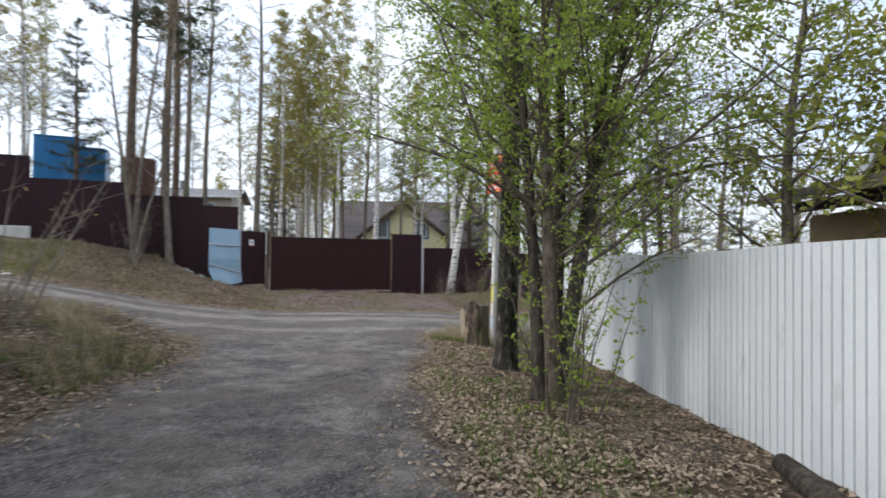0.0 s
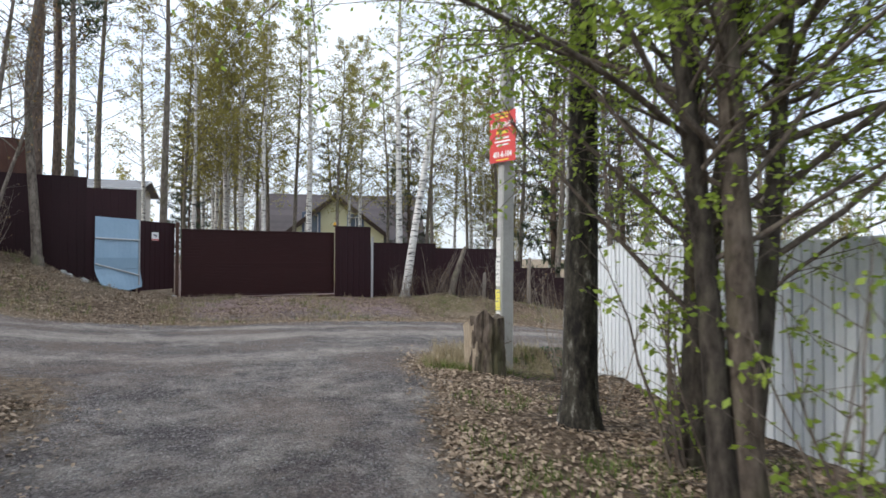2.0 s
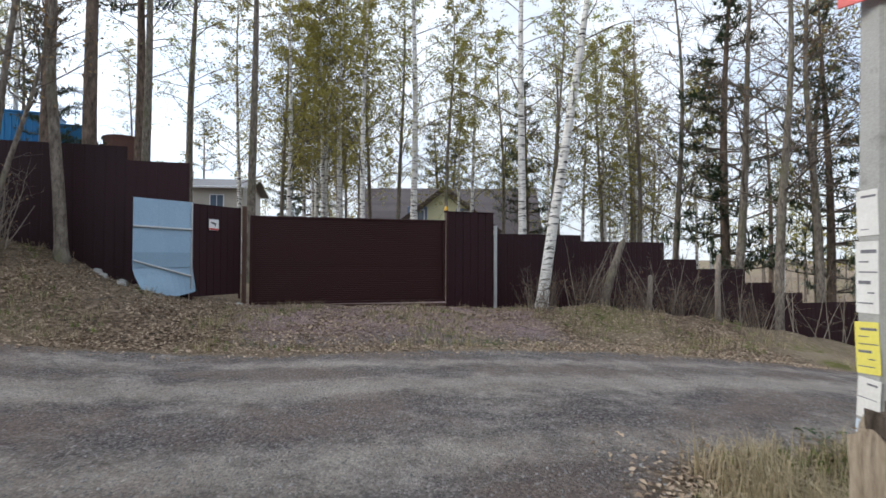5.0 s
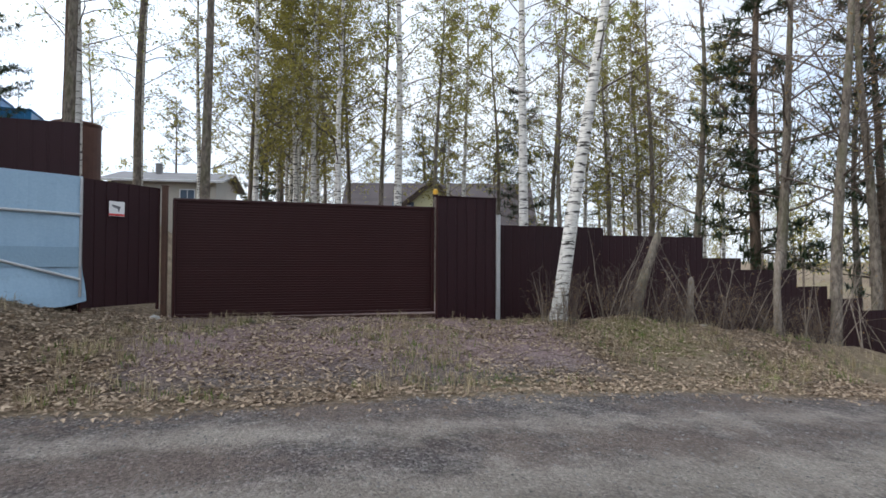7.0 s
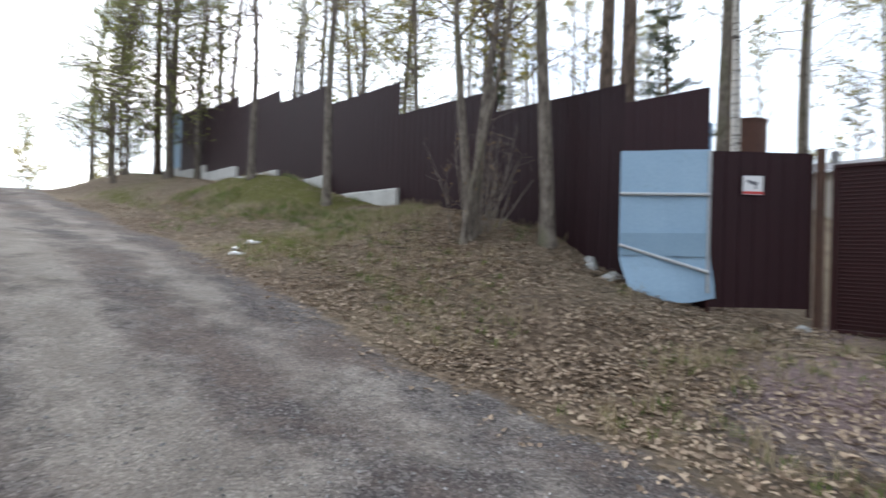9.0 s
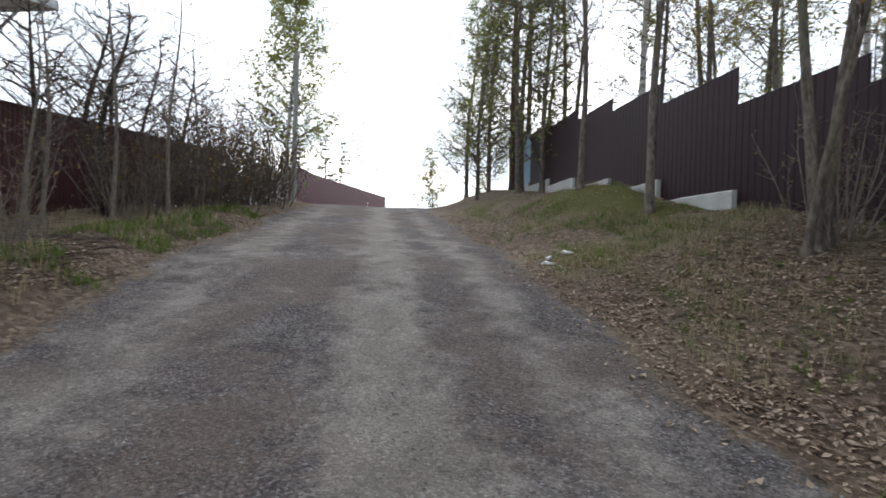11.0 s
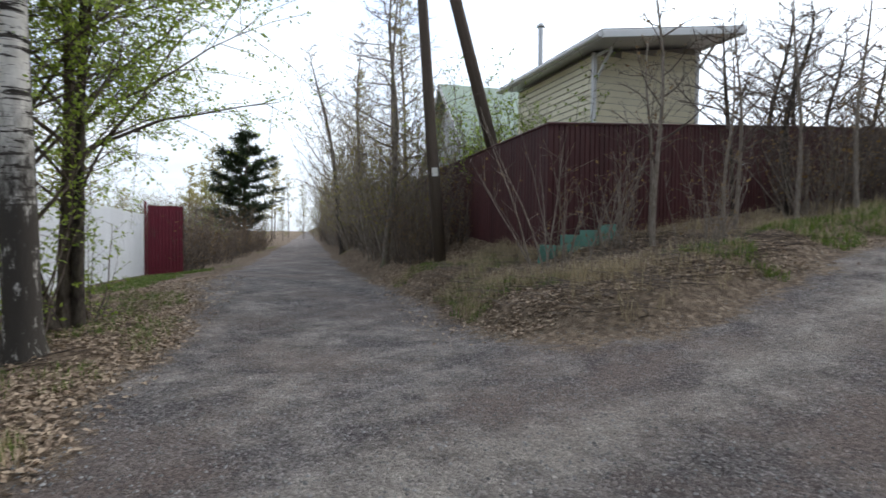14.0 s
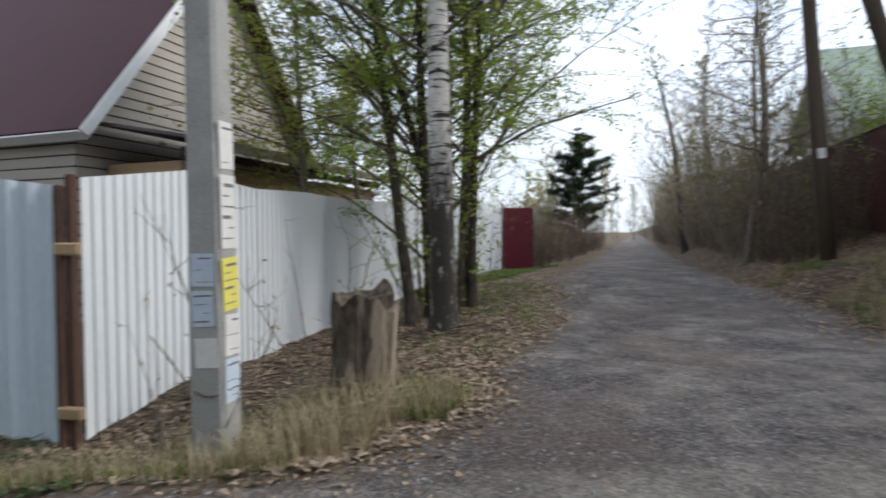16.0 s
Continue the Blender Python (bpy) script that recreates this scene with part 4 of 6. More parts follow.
        for side in (-1, 1):
            mid = pose(dx + dw / 2, d / 4 - 0.75, base_z + dh + 0.06) @ pose(0, 0, 0, 0, side * math.degrees(sl)) @ Matrix.Translation((side * rn / 2, 0, 0))
            part("dormer_roof", Shape().box((rn, d / 2 + 0.6, 0.1), mid, 0.02), roof_mat, root)
            part("barge_board", Shape().box((rn, 0.06, 0.36), mid @ pose(0, -d / 4 - 0.32, -0.08), 0.01), M_DARKWOOD_LAPSHADE, root, "dark barge board")
    if chimney:
        part("chimney", Shape().box((0.5, 0.5, 1.4), pose(*chimney)), M_ROOFGREY, root, "brick chimney")
    return root


# the cream house beyond the gate
gable_house("cream_house", pose(-10.2, 52, -0.9, 0, 0, 2), 13.7, 9.0, 3.4, 4.9, M_CREAM, M_ROOFDARK, "cream rendered house with a dark tiled roof and dormer", dormer=(2.35, 8.2, 3.2, 4.5), windows=((4.35, -0.75, 5.2, 1.0, 1.6, 0), (8.1, -0.75, 5.2, 0.9, 1.3, 0)), over=0.7)
# grey-roofed house behind the fence in the north-west
gable_house("grey_house", pose(-33, 60, 5.0, 0, 0, 10), 9, 8, 3.4, 1.1, M_BEIGE, M_ROOFGREY, "beige house with a low grey sheet roof behind the fence", windows=((6.5, 0, 1.9, 1.2, 1.2, 0),), over=0.8, chimney=(3, 3, 4.6), tiles=False)
# pale houses far down the road in the east
gable_house("pale_house", pose(30, 42, -5.5, 0, 0, 20), 10, 8, 4.2, 2.4, M_BEIGE, M_ROOFGREY, "pale distant house down the slope", windows=((2, 0, 2.4, 1, 1.2, 0), (5, 0, 2.4, 1, 1.2, 0), (8, 0, 2.4, 1, 1.2, 0)), tiles=False)
gable_house("pale_house", pose(22, 31, -5.2, 0, 0, 30), 6, 5, 3.4, 1.8, M_BEIGE, M_ROOFGREY, "small pale house between the trees", windows=((3, 0, 2.2, 1, 1.1, 0),), tiles=False)
# east of the lane, behind the white fence: brown shed and siding house with a wine-red roof
gable_house("wine_roof_house", pose(14.7, 9.2, -0.2, 0, 0, 180), 7.0, 6.7, 3.3, 4.6, M_BEIGE, M_ROOFWINE, "beige sided house with a steep wine-red roof", windows=(), over=0.55, siding=0.2, tiles=True)
shed = thing("lean_to_shed", pose(5.35, 1.4, -0.42), "low plank shed with a pale weathered roof edge", "shed")
part("wall", Shape().box((1.7, 7.2, 2.7), pose(1.4, 3.7, 1.35)), M_PLANK, shed)
for i in range(13):
    part("plank", Shape().box((0.02, 7.2, 0.2), pose(0.53, 3.7, 0.1 + i * 0.205), 0.004), M_PLANK, shed)
part("roof", Shape().box((2.3, 7.9, 0.07), pose(1.05, 3.7, 3.2, 0, -10)), M_ROOFDARK, shed, "dark roofing sheet")
part("fascia", Shape().box((0.05, 7.9, 0.17), pose(-0.1, 3.7, 2.95)), M_GREYWOOD_LAPSHADE, shed, "pale weathered fascia board")
part("soffit_beam", Shape().box((0.12, 7.4, 0.16), pose(0.4, 3.7, 2.83)), M_DARKWOOD_LAPSHADE, shed)

# cream sided tower building behind the red fence
A = (-9.75, 2.0)
TW, TD = 3.6, 4.6
tower = thing("sided_building", Matrix.Translation((A[0], A[1], 0.9)) @ pose(0, 0, 0, 0, 0, 185), "cream vinyl-sided building with a sloping white-edged roof", "building")
shell = Shape().add([Vector(p) for p in ((0, 0, -0.4), (TW, 0, -0.4), (TW, TD, -0.4), (0, TD, -0.4), (0, 0, 5.3), (TW, 0, 5.85), (TW, TD, 5.85), (0, TD, 5.3))], [(0, 1, 5, 4), (1, 2, 6, 5), (2, 3, 7, 6), (3, 0, 4, 7), (4, 5, 6, 7), (3, 2, 1, 0)])
# Darker grey in the gaps paints the shade line below each siding board.
part("wall", shell, M_GREYWOOD_LAPSHADE, tower, "grey backing standing in for shade lines between the boards")
for i in range(31):
    z = 0.1 + i * 0.187
    off = max(0.0, (z - 5.2) / 0.55 * TW)
    if off < TW - 0.3:
        part("siding_board", Shape().box((TW - 0.02 - off, 0.03, 0.169), pose((TW + off) / 2, -0.016, z, 8), 0.003), M_SIDING, tower)
    if z < 5.25:
        part("siding_board", Shape().box((0.03, TD - 0.02, 0.169), pose(-0.016, TD / 2, z, 0, 8), 0.003), M_SIDING, tower)
for x, h in ((0.0, 5.3), (TW, 5.8)):
    part("corner_trim", Shape().box((0.12, 0.12, h), pose(x, 0.0, h / 2), 0.01), M_TRIM, tower, "white corner trim")
roof_m = pose(TW / 2, TD / 2 - 0.4, 5.68, 0, -8.5)
part("roof", Shape().box((TW + 1.2, TD + 1.6, 0.07), roof_m @ pose(0, 0, 0.12)), M_ROOFDARK, tower, "dark roof sheet")
part("soffit", Shape().box((TW + 1.1, TD + 1.5, 0.04), roof_m), M_TRIM, tower, "white soffit")
part("fascia", Shape().box((TW + 1.2, 0.05, 0.2), roof_m @ pose(0, -TD / 2 - 0.8, 0.02)), M_TRIM, tower, "white front fascia")
for sx in (-1, 1):
    part("fascia", Shape().box((0.05, TD + 1.6, 0.2), roof_m @ pose(sx * (TW / 2 + 0.6), 0, 0.02)), M_TRIM, tower, "white side fascia")
part("gutter", Shape().tube([tuple(roof_m @ Vector((-TW / 2 - 0.68, y, 0.02))) for y in (-TD / 2 - 0.8, TD / 2 + 0.8)], [0.07, 0.07], 10), M_TRIM, tower, "white gutter")
for x, z in ((0.05, 4.85), (TW - 0.05, 5.4)):
    part("bracket", Shape().box((0.07, 0.07, 0.95), pose(x, -0.36, z, 48)), M_TRIM, tower, "white eave bracket")
    part("bracket_arm", Shape().box((0.07, 0.75, 0.07), pose(x, -0.36, z + 0.36)), M_TRIM, tower, "white eave bracket arm")
part("flue", Shape().tube([(0.3, 3.6, 5.4), (0.3, 3.6, 7.3)], [0.09, 0.09], 10), M_STEEL, tower, "steel flue pipe")
part("flue_cap", Shape().tube([(0.3, 3.6, 7.3), (0.3, 3.6, 7.36), (0.3, 3.6, 7.46)], [0.16, 0.15, 0.02], 10), M_STEEL, tower)
gable_house("green_roof_house", pose(-8.2, -4.5, 0.4, 0, 0, 180), 8, 7, 4.3, 3.0, M_TRIM, M_ROOFGREEN, "pale house with a green gabled roof", windows=((0, 3.5, 3.6, 0.8, 1.3, -90),), tiles=False)
gable_house("top_house", pose(*from_uv(-60, -13), 3.0, 0, 0, 19), 8, 6, 3.6, 1.6, M_TRIM, M_ROOFDARK, "small white house at the top of the road", tiles=False)

# faded green sheets and boards along the foot of the red fence at the corner
for k in range(4):
    w = 0.55
    p = (CORNER[0] + 0.35 - 0.55 * k * 0.95, CORNER[1] + 0.32 - 0.55 * k * 0.30)
    g = thing("green_sheet", along(p, (p[0] - 1, p[1] - 0.32), ground_z(*p) - 0.03) @ pose(0, 0, 0, 8 - 5 * k, 3 - 2 * k), "faded green sheet leaning at the fence foot", "metal sheet", "green sheets at the fence foot")
    part("sheet", Shape().box((w, 0.02, 0.42), pose(w / 2, 0, 0.2), 0.006), M_GREENSHEET, g)

# blue containers and a brown tank on the rise behind the dark fence
for x, y, w, h in ((-32.3, 45.5, 3.2, 4.2), (-29.4, 44.9, 2.6, 3.7)):
    b = thing("blue_container", Matrix.Translation((x, y, ground_z(x, y) - 0.2)) @ pose(0, 0, 0, 0, 0, 24), "bright blue steel container behind the fence", "container", "blue containers")
    part("body", Shape().box((w, 2.4, h), pose(0, 0, h / 2), 0.05), M_BARREL, b)
    part("lid", Shape().box((w + 0.1, 2.5, 0.12), pose(0, 0, h + 0.06), 0.03), M_BARREL, b)
    for k in range(int(w / 0.4)):
        part("rib", Shape().box((0.08, 0.06, h - 0.3), pose(-w / 2 + 0.25 + 0.4 * k, -1.22, h / 2), 0.02), M_BARREL, b)
x, y = -25.5, 45.2
tk = thing("brown_tank", Matrix.Translation((x, y, ground_z(x, y) - 0.3)), "rusty brown round steel tank behind the fence", "tank")
part("body", Shape().tube([(0, 0, 0), (0, 0, 4.75)], [1.3, 1.3], 28), M_TANK, tk)
part("rim", Shape().tube([(0, 0, 4.7), (0, 0, 4.85)], [1.35, 1.35], 28), M_TANK, tk)


# ---- trees ----
def rot_about(axis, a):
    return Matrix.Rotation(a, 3, axis)


def leaf_quad(s, p, size, rng, long=1.6):
    d = Vector((rng.gauss(0, 1), rng.gauss(0, 1), rng.gauss(-0.3, 0.8))).normalized()
    e = d.cross(Vector((rng.gauss(0, 1), rng.gauss(0, 1), rng.gauss(0, 1)))).normalized()
    n = len(s.v)
    s.v += [p, p + d * size * long * 0.5 + e * size * 0.45, p + d * size * long, p + d * size * long * 0.5 - e * size * 0.45]
    s.f.append((n, n + 1, n + 2, n + 3))


def broadleaf(seed, h, r, first=0.35, limbs=30, reach=2.2, rise=0.7, twigs=7, leaves=5, size=0.05, droop=0.3, wob=0.15, lean=(0, 0), curve=0.0, twig_r=0.006, sides=8, crown=1.0, twig_len=0.45, far=False):
    """Trunk, branch and leaf shapes of one tree, rooted at the origin."""
    rng = random.Random(seed)
    trunk, wood, green = Shape(), Shape(), Shape()
    n = 12
    ph = [rng.uniform(0, 6.3) for _ in range(4)]

    def stem(t):
        z = h * t
        return Vector((lean[0] * t + curve * t * t * h * 0.1 + wob * (math.sin(t * 5 + ph[0]) - math.sin(ph[0])) * t, lean[1] * t + wob * (math.sin(t * 6 + ph[1]) - math.sin(ph[1])) * t, z))

    def thick(t):
        return r * (1 - t) ** 0.8 * 0.93 + 0.008 + r * 0.45 * max(0, 1 - t * h / 0.5) ** 2

    ts = [-0.25 / h, 0, 0.12 / h, 0.3 / h, 0.6 / h] + [i / n for i in range(1, n + 1)]
    ts = sorted(ts)
    trunk.tube([stem(t) for t in ts], [thick(max(t, 0)) for t in ts], sides)
    for k in range(limbs):
        t = first + (1 - first) * ((k + rng.random()) / limbs) ** 0.9
        t = min(t, 0.985)
        a = k * 2.4 + rng.uniform(-0.6, 0.6)
        ln = reach * (crown * (1 - t) / (1 - first) + 0.22) * rng.uniform(0.6, 1.15)
        up = rise * rng.uniform(0.6, 1.3)
        d = Vector((math.cos(a), math.sin(a), up)).normalized()
        p = stem(t)
        pts, rad = [p.copy()], [min(thick(t) * 0.5, 0.007 + 0.0065 * ln)]
        segs = 3 if far else 5
        for i in range(segs):
            d = (d + Vector((rng.gauss(0, 0.14), rng.gauss(0, 0.14), rng.gauss(0.02, 0.1) - droop * i / segs * 0.5))).normalized()
            p = p + d * ln / segs
            pts.append(p.copy())
            rad.append(rad[0] * (1 - (i + 1) / segs) + twig_r * 0.8)
        wood.tube(pts, rad, 3 if far else 4, False)
        for j in range(twigs):
            f = rng.uniform(0.25, 1.0) * segs
            i = min(int(f), segs - 1)
            q = pts[i].lerp(pts[i + 1], f - i)
            dd = (pts[i + 1] - pts[i]).normalized() * 0.6 + Vector((rng.gauss(0, 0.55), rng.gauss(0, 0.55), rng.gauss(0.15, 0.5) - droop))
            dd.normalize()
            tl = ln * twig_len * rng.uniform(0.5, 1.2)
            m1 = q + dd * tl * 0.5
            m2 = m1 + (dd + Vector((0, 0, -droop * 0.9 + rng.gauss(0, 0.15)))).normalized() * tl * 0.5
            if far:
                wood.tube([q, m2], [twig_r, twig_r * 0.4], 3, False)
            else:
                wood.tube([q, m1, m2], [twig_r, twig_r * 0.75, twig_r * 0.4], 3, False)
            for g in range(leaves):
                w = rng.uniform(0.25, 1.05)
                c = q.lerp(m1, w * 2) if w < 0.5 else m1.lerp(m2, w * 2 - 1)
                leaf_quad(green, c + Vector((rng.gauss(0, 0.05), rng.gauss(0, 0.05), rng.gauss(0, 0.05))) * (size / 0.05), size * rng.uniform(0.6, 1.3), rng)
    return trunk, wood, green


def conifer(seed, h, r, first=0.2, whorls=16, reach=2.4, tilt=-0.15, clump=0.32, dense=9, top_power=0.8, pine=False):
    rng = random.Random(seed)
    trunk, wood, green = Shape(), Shape(), Shape()
    ph = rng.uniform(0, 6)
    stem = lambda t: Vector((0.12 * math.sin(t * 4 + ph) * t * 2, 0.12 * math.cos(t * 3 + ph) * t * 2, h * t))
    ts = [-0.02, 0, 0.02, 0.05] + [i / 9 for i in range(1, 10)]
    trunk.tube([stem(t) for t in ts], [r * (1 - max(t, 0)) ** 0.7 + 0.015 + r * 0.3 * max(0, 1 - t * 25) for t in ts], 8)
    for k in range(whorls):
        t = first + (0.97 - first) * k / (whorls - 1)
        for b in range(rng.choice((3, 4, 5)) if not pine else rng.choice((2, 3, 3))):
            a = rng.uniform(0, 6.28)
            full = (1 - (t - first) / (1 - first)) ** top_power if not pine else math.sin(math.pi * (0.25 + 0.68 * (t - first) / (1 - first))) * 0.9
            ln = reach * (full + 0.08) * rng.uniform(0.6, 1.1)
            d = Vector((math.cos(a), math.sin(a), tilt + rng.gauss(0, 0.12))).normalized()
            p = stem(t)
            pts = [p + d * ln * f + Vector((0, 0, 0.12 * ln * f * f)) for f in (0, 0.4, 0.75, 1.0)]
            wood.tube(pts, [0.02 + 0.01 * ln, 0.02, 0.014, 0.006], 4, False)
            for g in range(int(dense * ln) + 2):
                f = rng.uniform(0.25 if not pine else 0.45, 1.05)
                c = p + d * ln * f + Vector((rng.gauss(0, 0.12), rng.gauss(0, 0.12), 0.12 * ln * f * f + rng.gauss(0, 0.06))) * (1 if not pine else 1.6)
                for q in range(5):
                    e = (d * 0.6 + Vector((rng.gauss(0, 0.7), rng.gauss(0, 0.7), rng.gauss(0.1, 0.45)))).normalized()
                    n = len(green.v)
                    s = e.cross(Vector((0, 0, 1))).normalized() * clump * 0.09
                    green.v += [c - s, c + s, c + e * clump * rng.uniform(0.6, 1.2)]
                    green.f.append((n, n + 1, n + 2))
    return trunk, wood, green


def plant(name, shapes, mats, m, label, category="tree", group=""):
    root = thing(name, m, label, category, group)
    for part_name, shape, material in zip(("trunk", "branchwork", "crown"), shapes, mats):
        if shape and shape.f:
            ob = part(part_name, shape, material, root, smooth=part_name != "crown")
            if part_name != "trunk":
                tagged(ob, kind="stuff")
    return root


def at(x, y, turn=0, scale=1.0, sink=0.05):
    return Matrix.Translation((x, y, ground_z(x, y) - sink)) @ pose(0, 0, 0, 0, 0, turn) @ Matrix.Diagonal((scale, scale, scale, 1))



def thicket(seed, stems, h, spread, leaves=0, size=0.05, twig_r=0.006, side=10, lean=0.25, stem_r=0.014):
    """Stems and twigs of a shrub, with buds or leaves."""
    rng = random.Random(seed)
    wood, green = Shape(), Shape()
    for k in range(stems):
        a, q = rng.uniform(0, 6.28), spread * math.sqrt(rng.random())
        p = Vector((q * math.cos(a), q * math.sin(a), -0.1))
        d = Vector((math.cos(a) * lean + rng.gauss(0, 0.12), math.sin(a) * lean + rng.gauss(0, 0.12), 1)).normalized()
        hh = h * rng.uniform(0.5, 1.05)
        pts = [p.copy()]
        for i in range(6):
            d = (d + Vector((rng.gauss(0, 0.09), rng.gauss(0, 0.09), 0.03))).normalized()
            p = p + d * hh / 6
            pts.append(p.copy())
        r = stem_r * rng.uniform(0.6, 1.5)
        wood.tube(pts, [r * (1 - i / 7) for i in range(7)], 4, False)
        for j in range(side):
            i = rng.randrange(1, 6)
            q = pts[i].lerp(pts[i + 1], rng.random())
            e = (Vector((rng.gauss(0, 0.6), rng.gauss(0, 0.6), rng.uniform(0.1, 0.9)))).normalized()
            ln = hh * rng.uniform(0.1, 0.26)
            m1 = q + e * ln * 0.55
            m2 = m1 + (e + Vector((rng.gauss(0, 0.3), rng.gauss(0, 0.3), 0.2))).normalized() * ln * 0.45
            wood.tube([q, m2], [twig_r, twig_r * 0.4], 3, False)
            for g in range(leaves):
                w = rng.random()
                leaf_quad(green, (q.lerp(m1, w) if g % 2 else m1.lerp(m2, w)), size * rng.uniform(0.6, 1.3), rng)
    return wood, green


def shrub(shapes, mats, m, label, group=""):
    root = thing("shrub", m, label, "shrub", group)
    tagged(part("twig_mass", shapes[0], mats[0], root), kind="stuff")
    if shapes[1].f:
        tagged(part("foliage", shapes[1], mats[1], root), kind="stuff")
    return root


# the leafy trees between the lane and the white fence
plant("bird_cherry", broadleaf(11, 7.8, 0.11, 0.26, 38, 2.9, 0.85, 15, 32, 0.036, 0.25, 0.12, lean=(-0.12, 0.1), sides=12), (M_BARKMID, M_TWIG, M_LEAF), at(1.42, 6.95), "slender grey-barked tree with fresh green leaves")
plant("bird_cherry", broadleaf(12, 7.2, 0.085, 0.24, 40, 3.3, 0.75, 15, 27, 0.038, 0.25, 0.12, lean=(1.6, 0.7), sides=12), (M_BARKDARK, M_TWIG, M_LEAF), at(1.5, 7.12), "slanting dark-barked tree with wide fresh green crown")
plant("bird_cherry", broadleaf(13, 8.2, 0.085, 0.2, 38, 2.5, 0.85, 16, 26, 0.036, 0.2, 0.1, lean=(-0.25, 0.5), sides=10), (M_BARKDARK, M_TWIG, M_LEAF), at(1.25, 6.95), "thin dark-barked tree with fresh green leaves")
plant("bird_cherry", broadleaf(14, 8.4, 0.105, 0.1, 42, 2.4, 0.85, 16, 26, 0.036, 0.2, 0.1, lean=(0.3, 0.2), sides=10), (M_BARKDARK, M_TWIG, M_LEAF), at(1.62, 7.9), "dark mossy tree with leaves down its trunk")
plant("bird_cherry", broadleaf(16, 8.5, 0.1, 0.3, 28, 3.2, 0.7, 12, 12, 0.048, 0.2, 0.15, lean=(1.5, -0.2), sides=10), (M_BARKDARK, M_TWIG, M_LEAF), at(1.75, 8.35), "dark forked tree leaning towards the fence")
shrub(thicket(31, 16, 2.6, 0.35, 5, 0.045, 0.004), (M_TWIG, M_LEAF), at(1.75, 7.7), "thin upright shoots with fresh leaves at the fence")
shrub(thicket(32, 10, 2.2, 0.3, 6, 0.04, 0.004), (M_TWIG, M_LEAF), at(1.5, 6.3), "thin upright shoots with fresh leaves by the trunks")
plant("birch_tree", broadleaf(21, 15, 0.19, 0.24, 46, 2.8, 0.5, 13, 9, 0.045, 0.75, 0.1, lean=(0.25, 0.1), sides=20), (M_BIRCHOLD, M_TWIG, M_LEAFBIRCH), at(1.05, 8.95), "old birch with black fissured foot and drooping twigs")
plant("apple_tree", broadleaf(17, 6.4, 0.1, 0.28, 34, 2.2, 0.6, 12, 13, 0.055, 0.2, 0.15), (M_BARK, M_TWIG, M_LEAFGARDEN), at(4.55, 7.0), "olive-leaved tree behind the white fence")
plant("apple_tree", broadleaf(19, 5.6, 0.09, 0.3, 34, 2.0, 0.6, 12, 13, 0.055, 0.2, 0.15), (M_BARK, M_TWIG, M_LEAFGARDEN), at(4.7, 4.4), "leafy fruit tree between the white fence and the shed")
plant("apple_tree", broadleaf(18, 7.5, 0.12, 0.25, 26, 2.2, 0.6, 9, 8, 0.06, 0.2, 0.15), (M_BARK, M_TWIG, M_LEAFOLIVE), at(4.6, -1.5), "olive-leaved tree behind the white fence")

# the leaning birch and crooked stems before the dark fence
plant("birch_tree", broadleaf(22, 13, 0.165, 0.36, 30, 1.9, 0.6, 8, 4, 0.05, 0.6, 0.1, lean=(1.7, 0.2), curve=0.2, sides=14), (M_BIRCH, M_TWIG, M_LEAFBIRCH), at(0.3, 23.75), "leaning white birch before the dark fence")
snag = Shape().tube([(0, 0, -0.2), (0.05, 0, 0.1), (0.12, 0, 0.5), (0.25, 0.05, 1.0), (0.42, 0.05, 1.5), (0.6, 0.1, 2.0), (0.66, 0.1, 2.15)], [0.22, 0.17, 0.13, 0.12, 0.1, 0.09, 0.03], 9)
plant("dead_trunk", (snag, thicket(41, 6, 1.9, 0.15, 1, 0.035, 0.005)[0], None), (M_BARK, M_TWIG, None), at(2.1, 24.6), "broken grey trunk stub before the dark fence")
for i, (x, y, h) in enumerate(((5.3, 24.6, 1.9), (3.55, 25.0, 1.2))):
    s = Shape().tube([(0, 0, -0.2), (0, 0, 0.3), (0.03 * i, 0.02, h * 0.6), (0.04, 0.02, h - 0.05), (0.05, 0, h)], [0.11, 0.085, 0.075, 0.07, 0.03], 8)
    plant("dead_trunk", (s, thicket(43 + i, 3, 1.2, 0.1)[0], None), (M_TWIGPALE, M_TWIG, None), at(x, y), "pale broken tree stub before the fence")

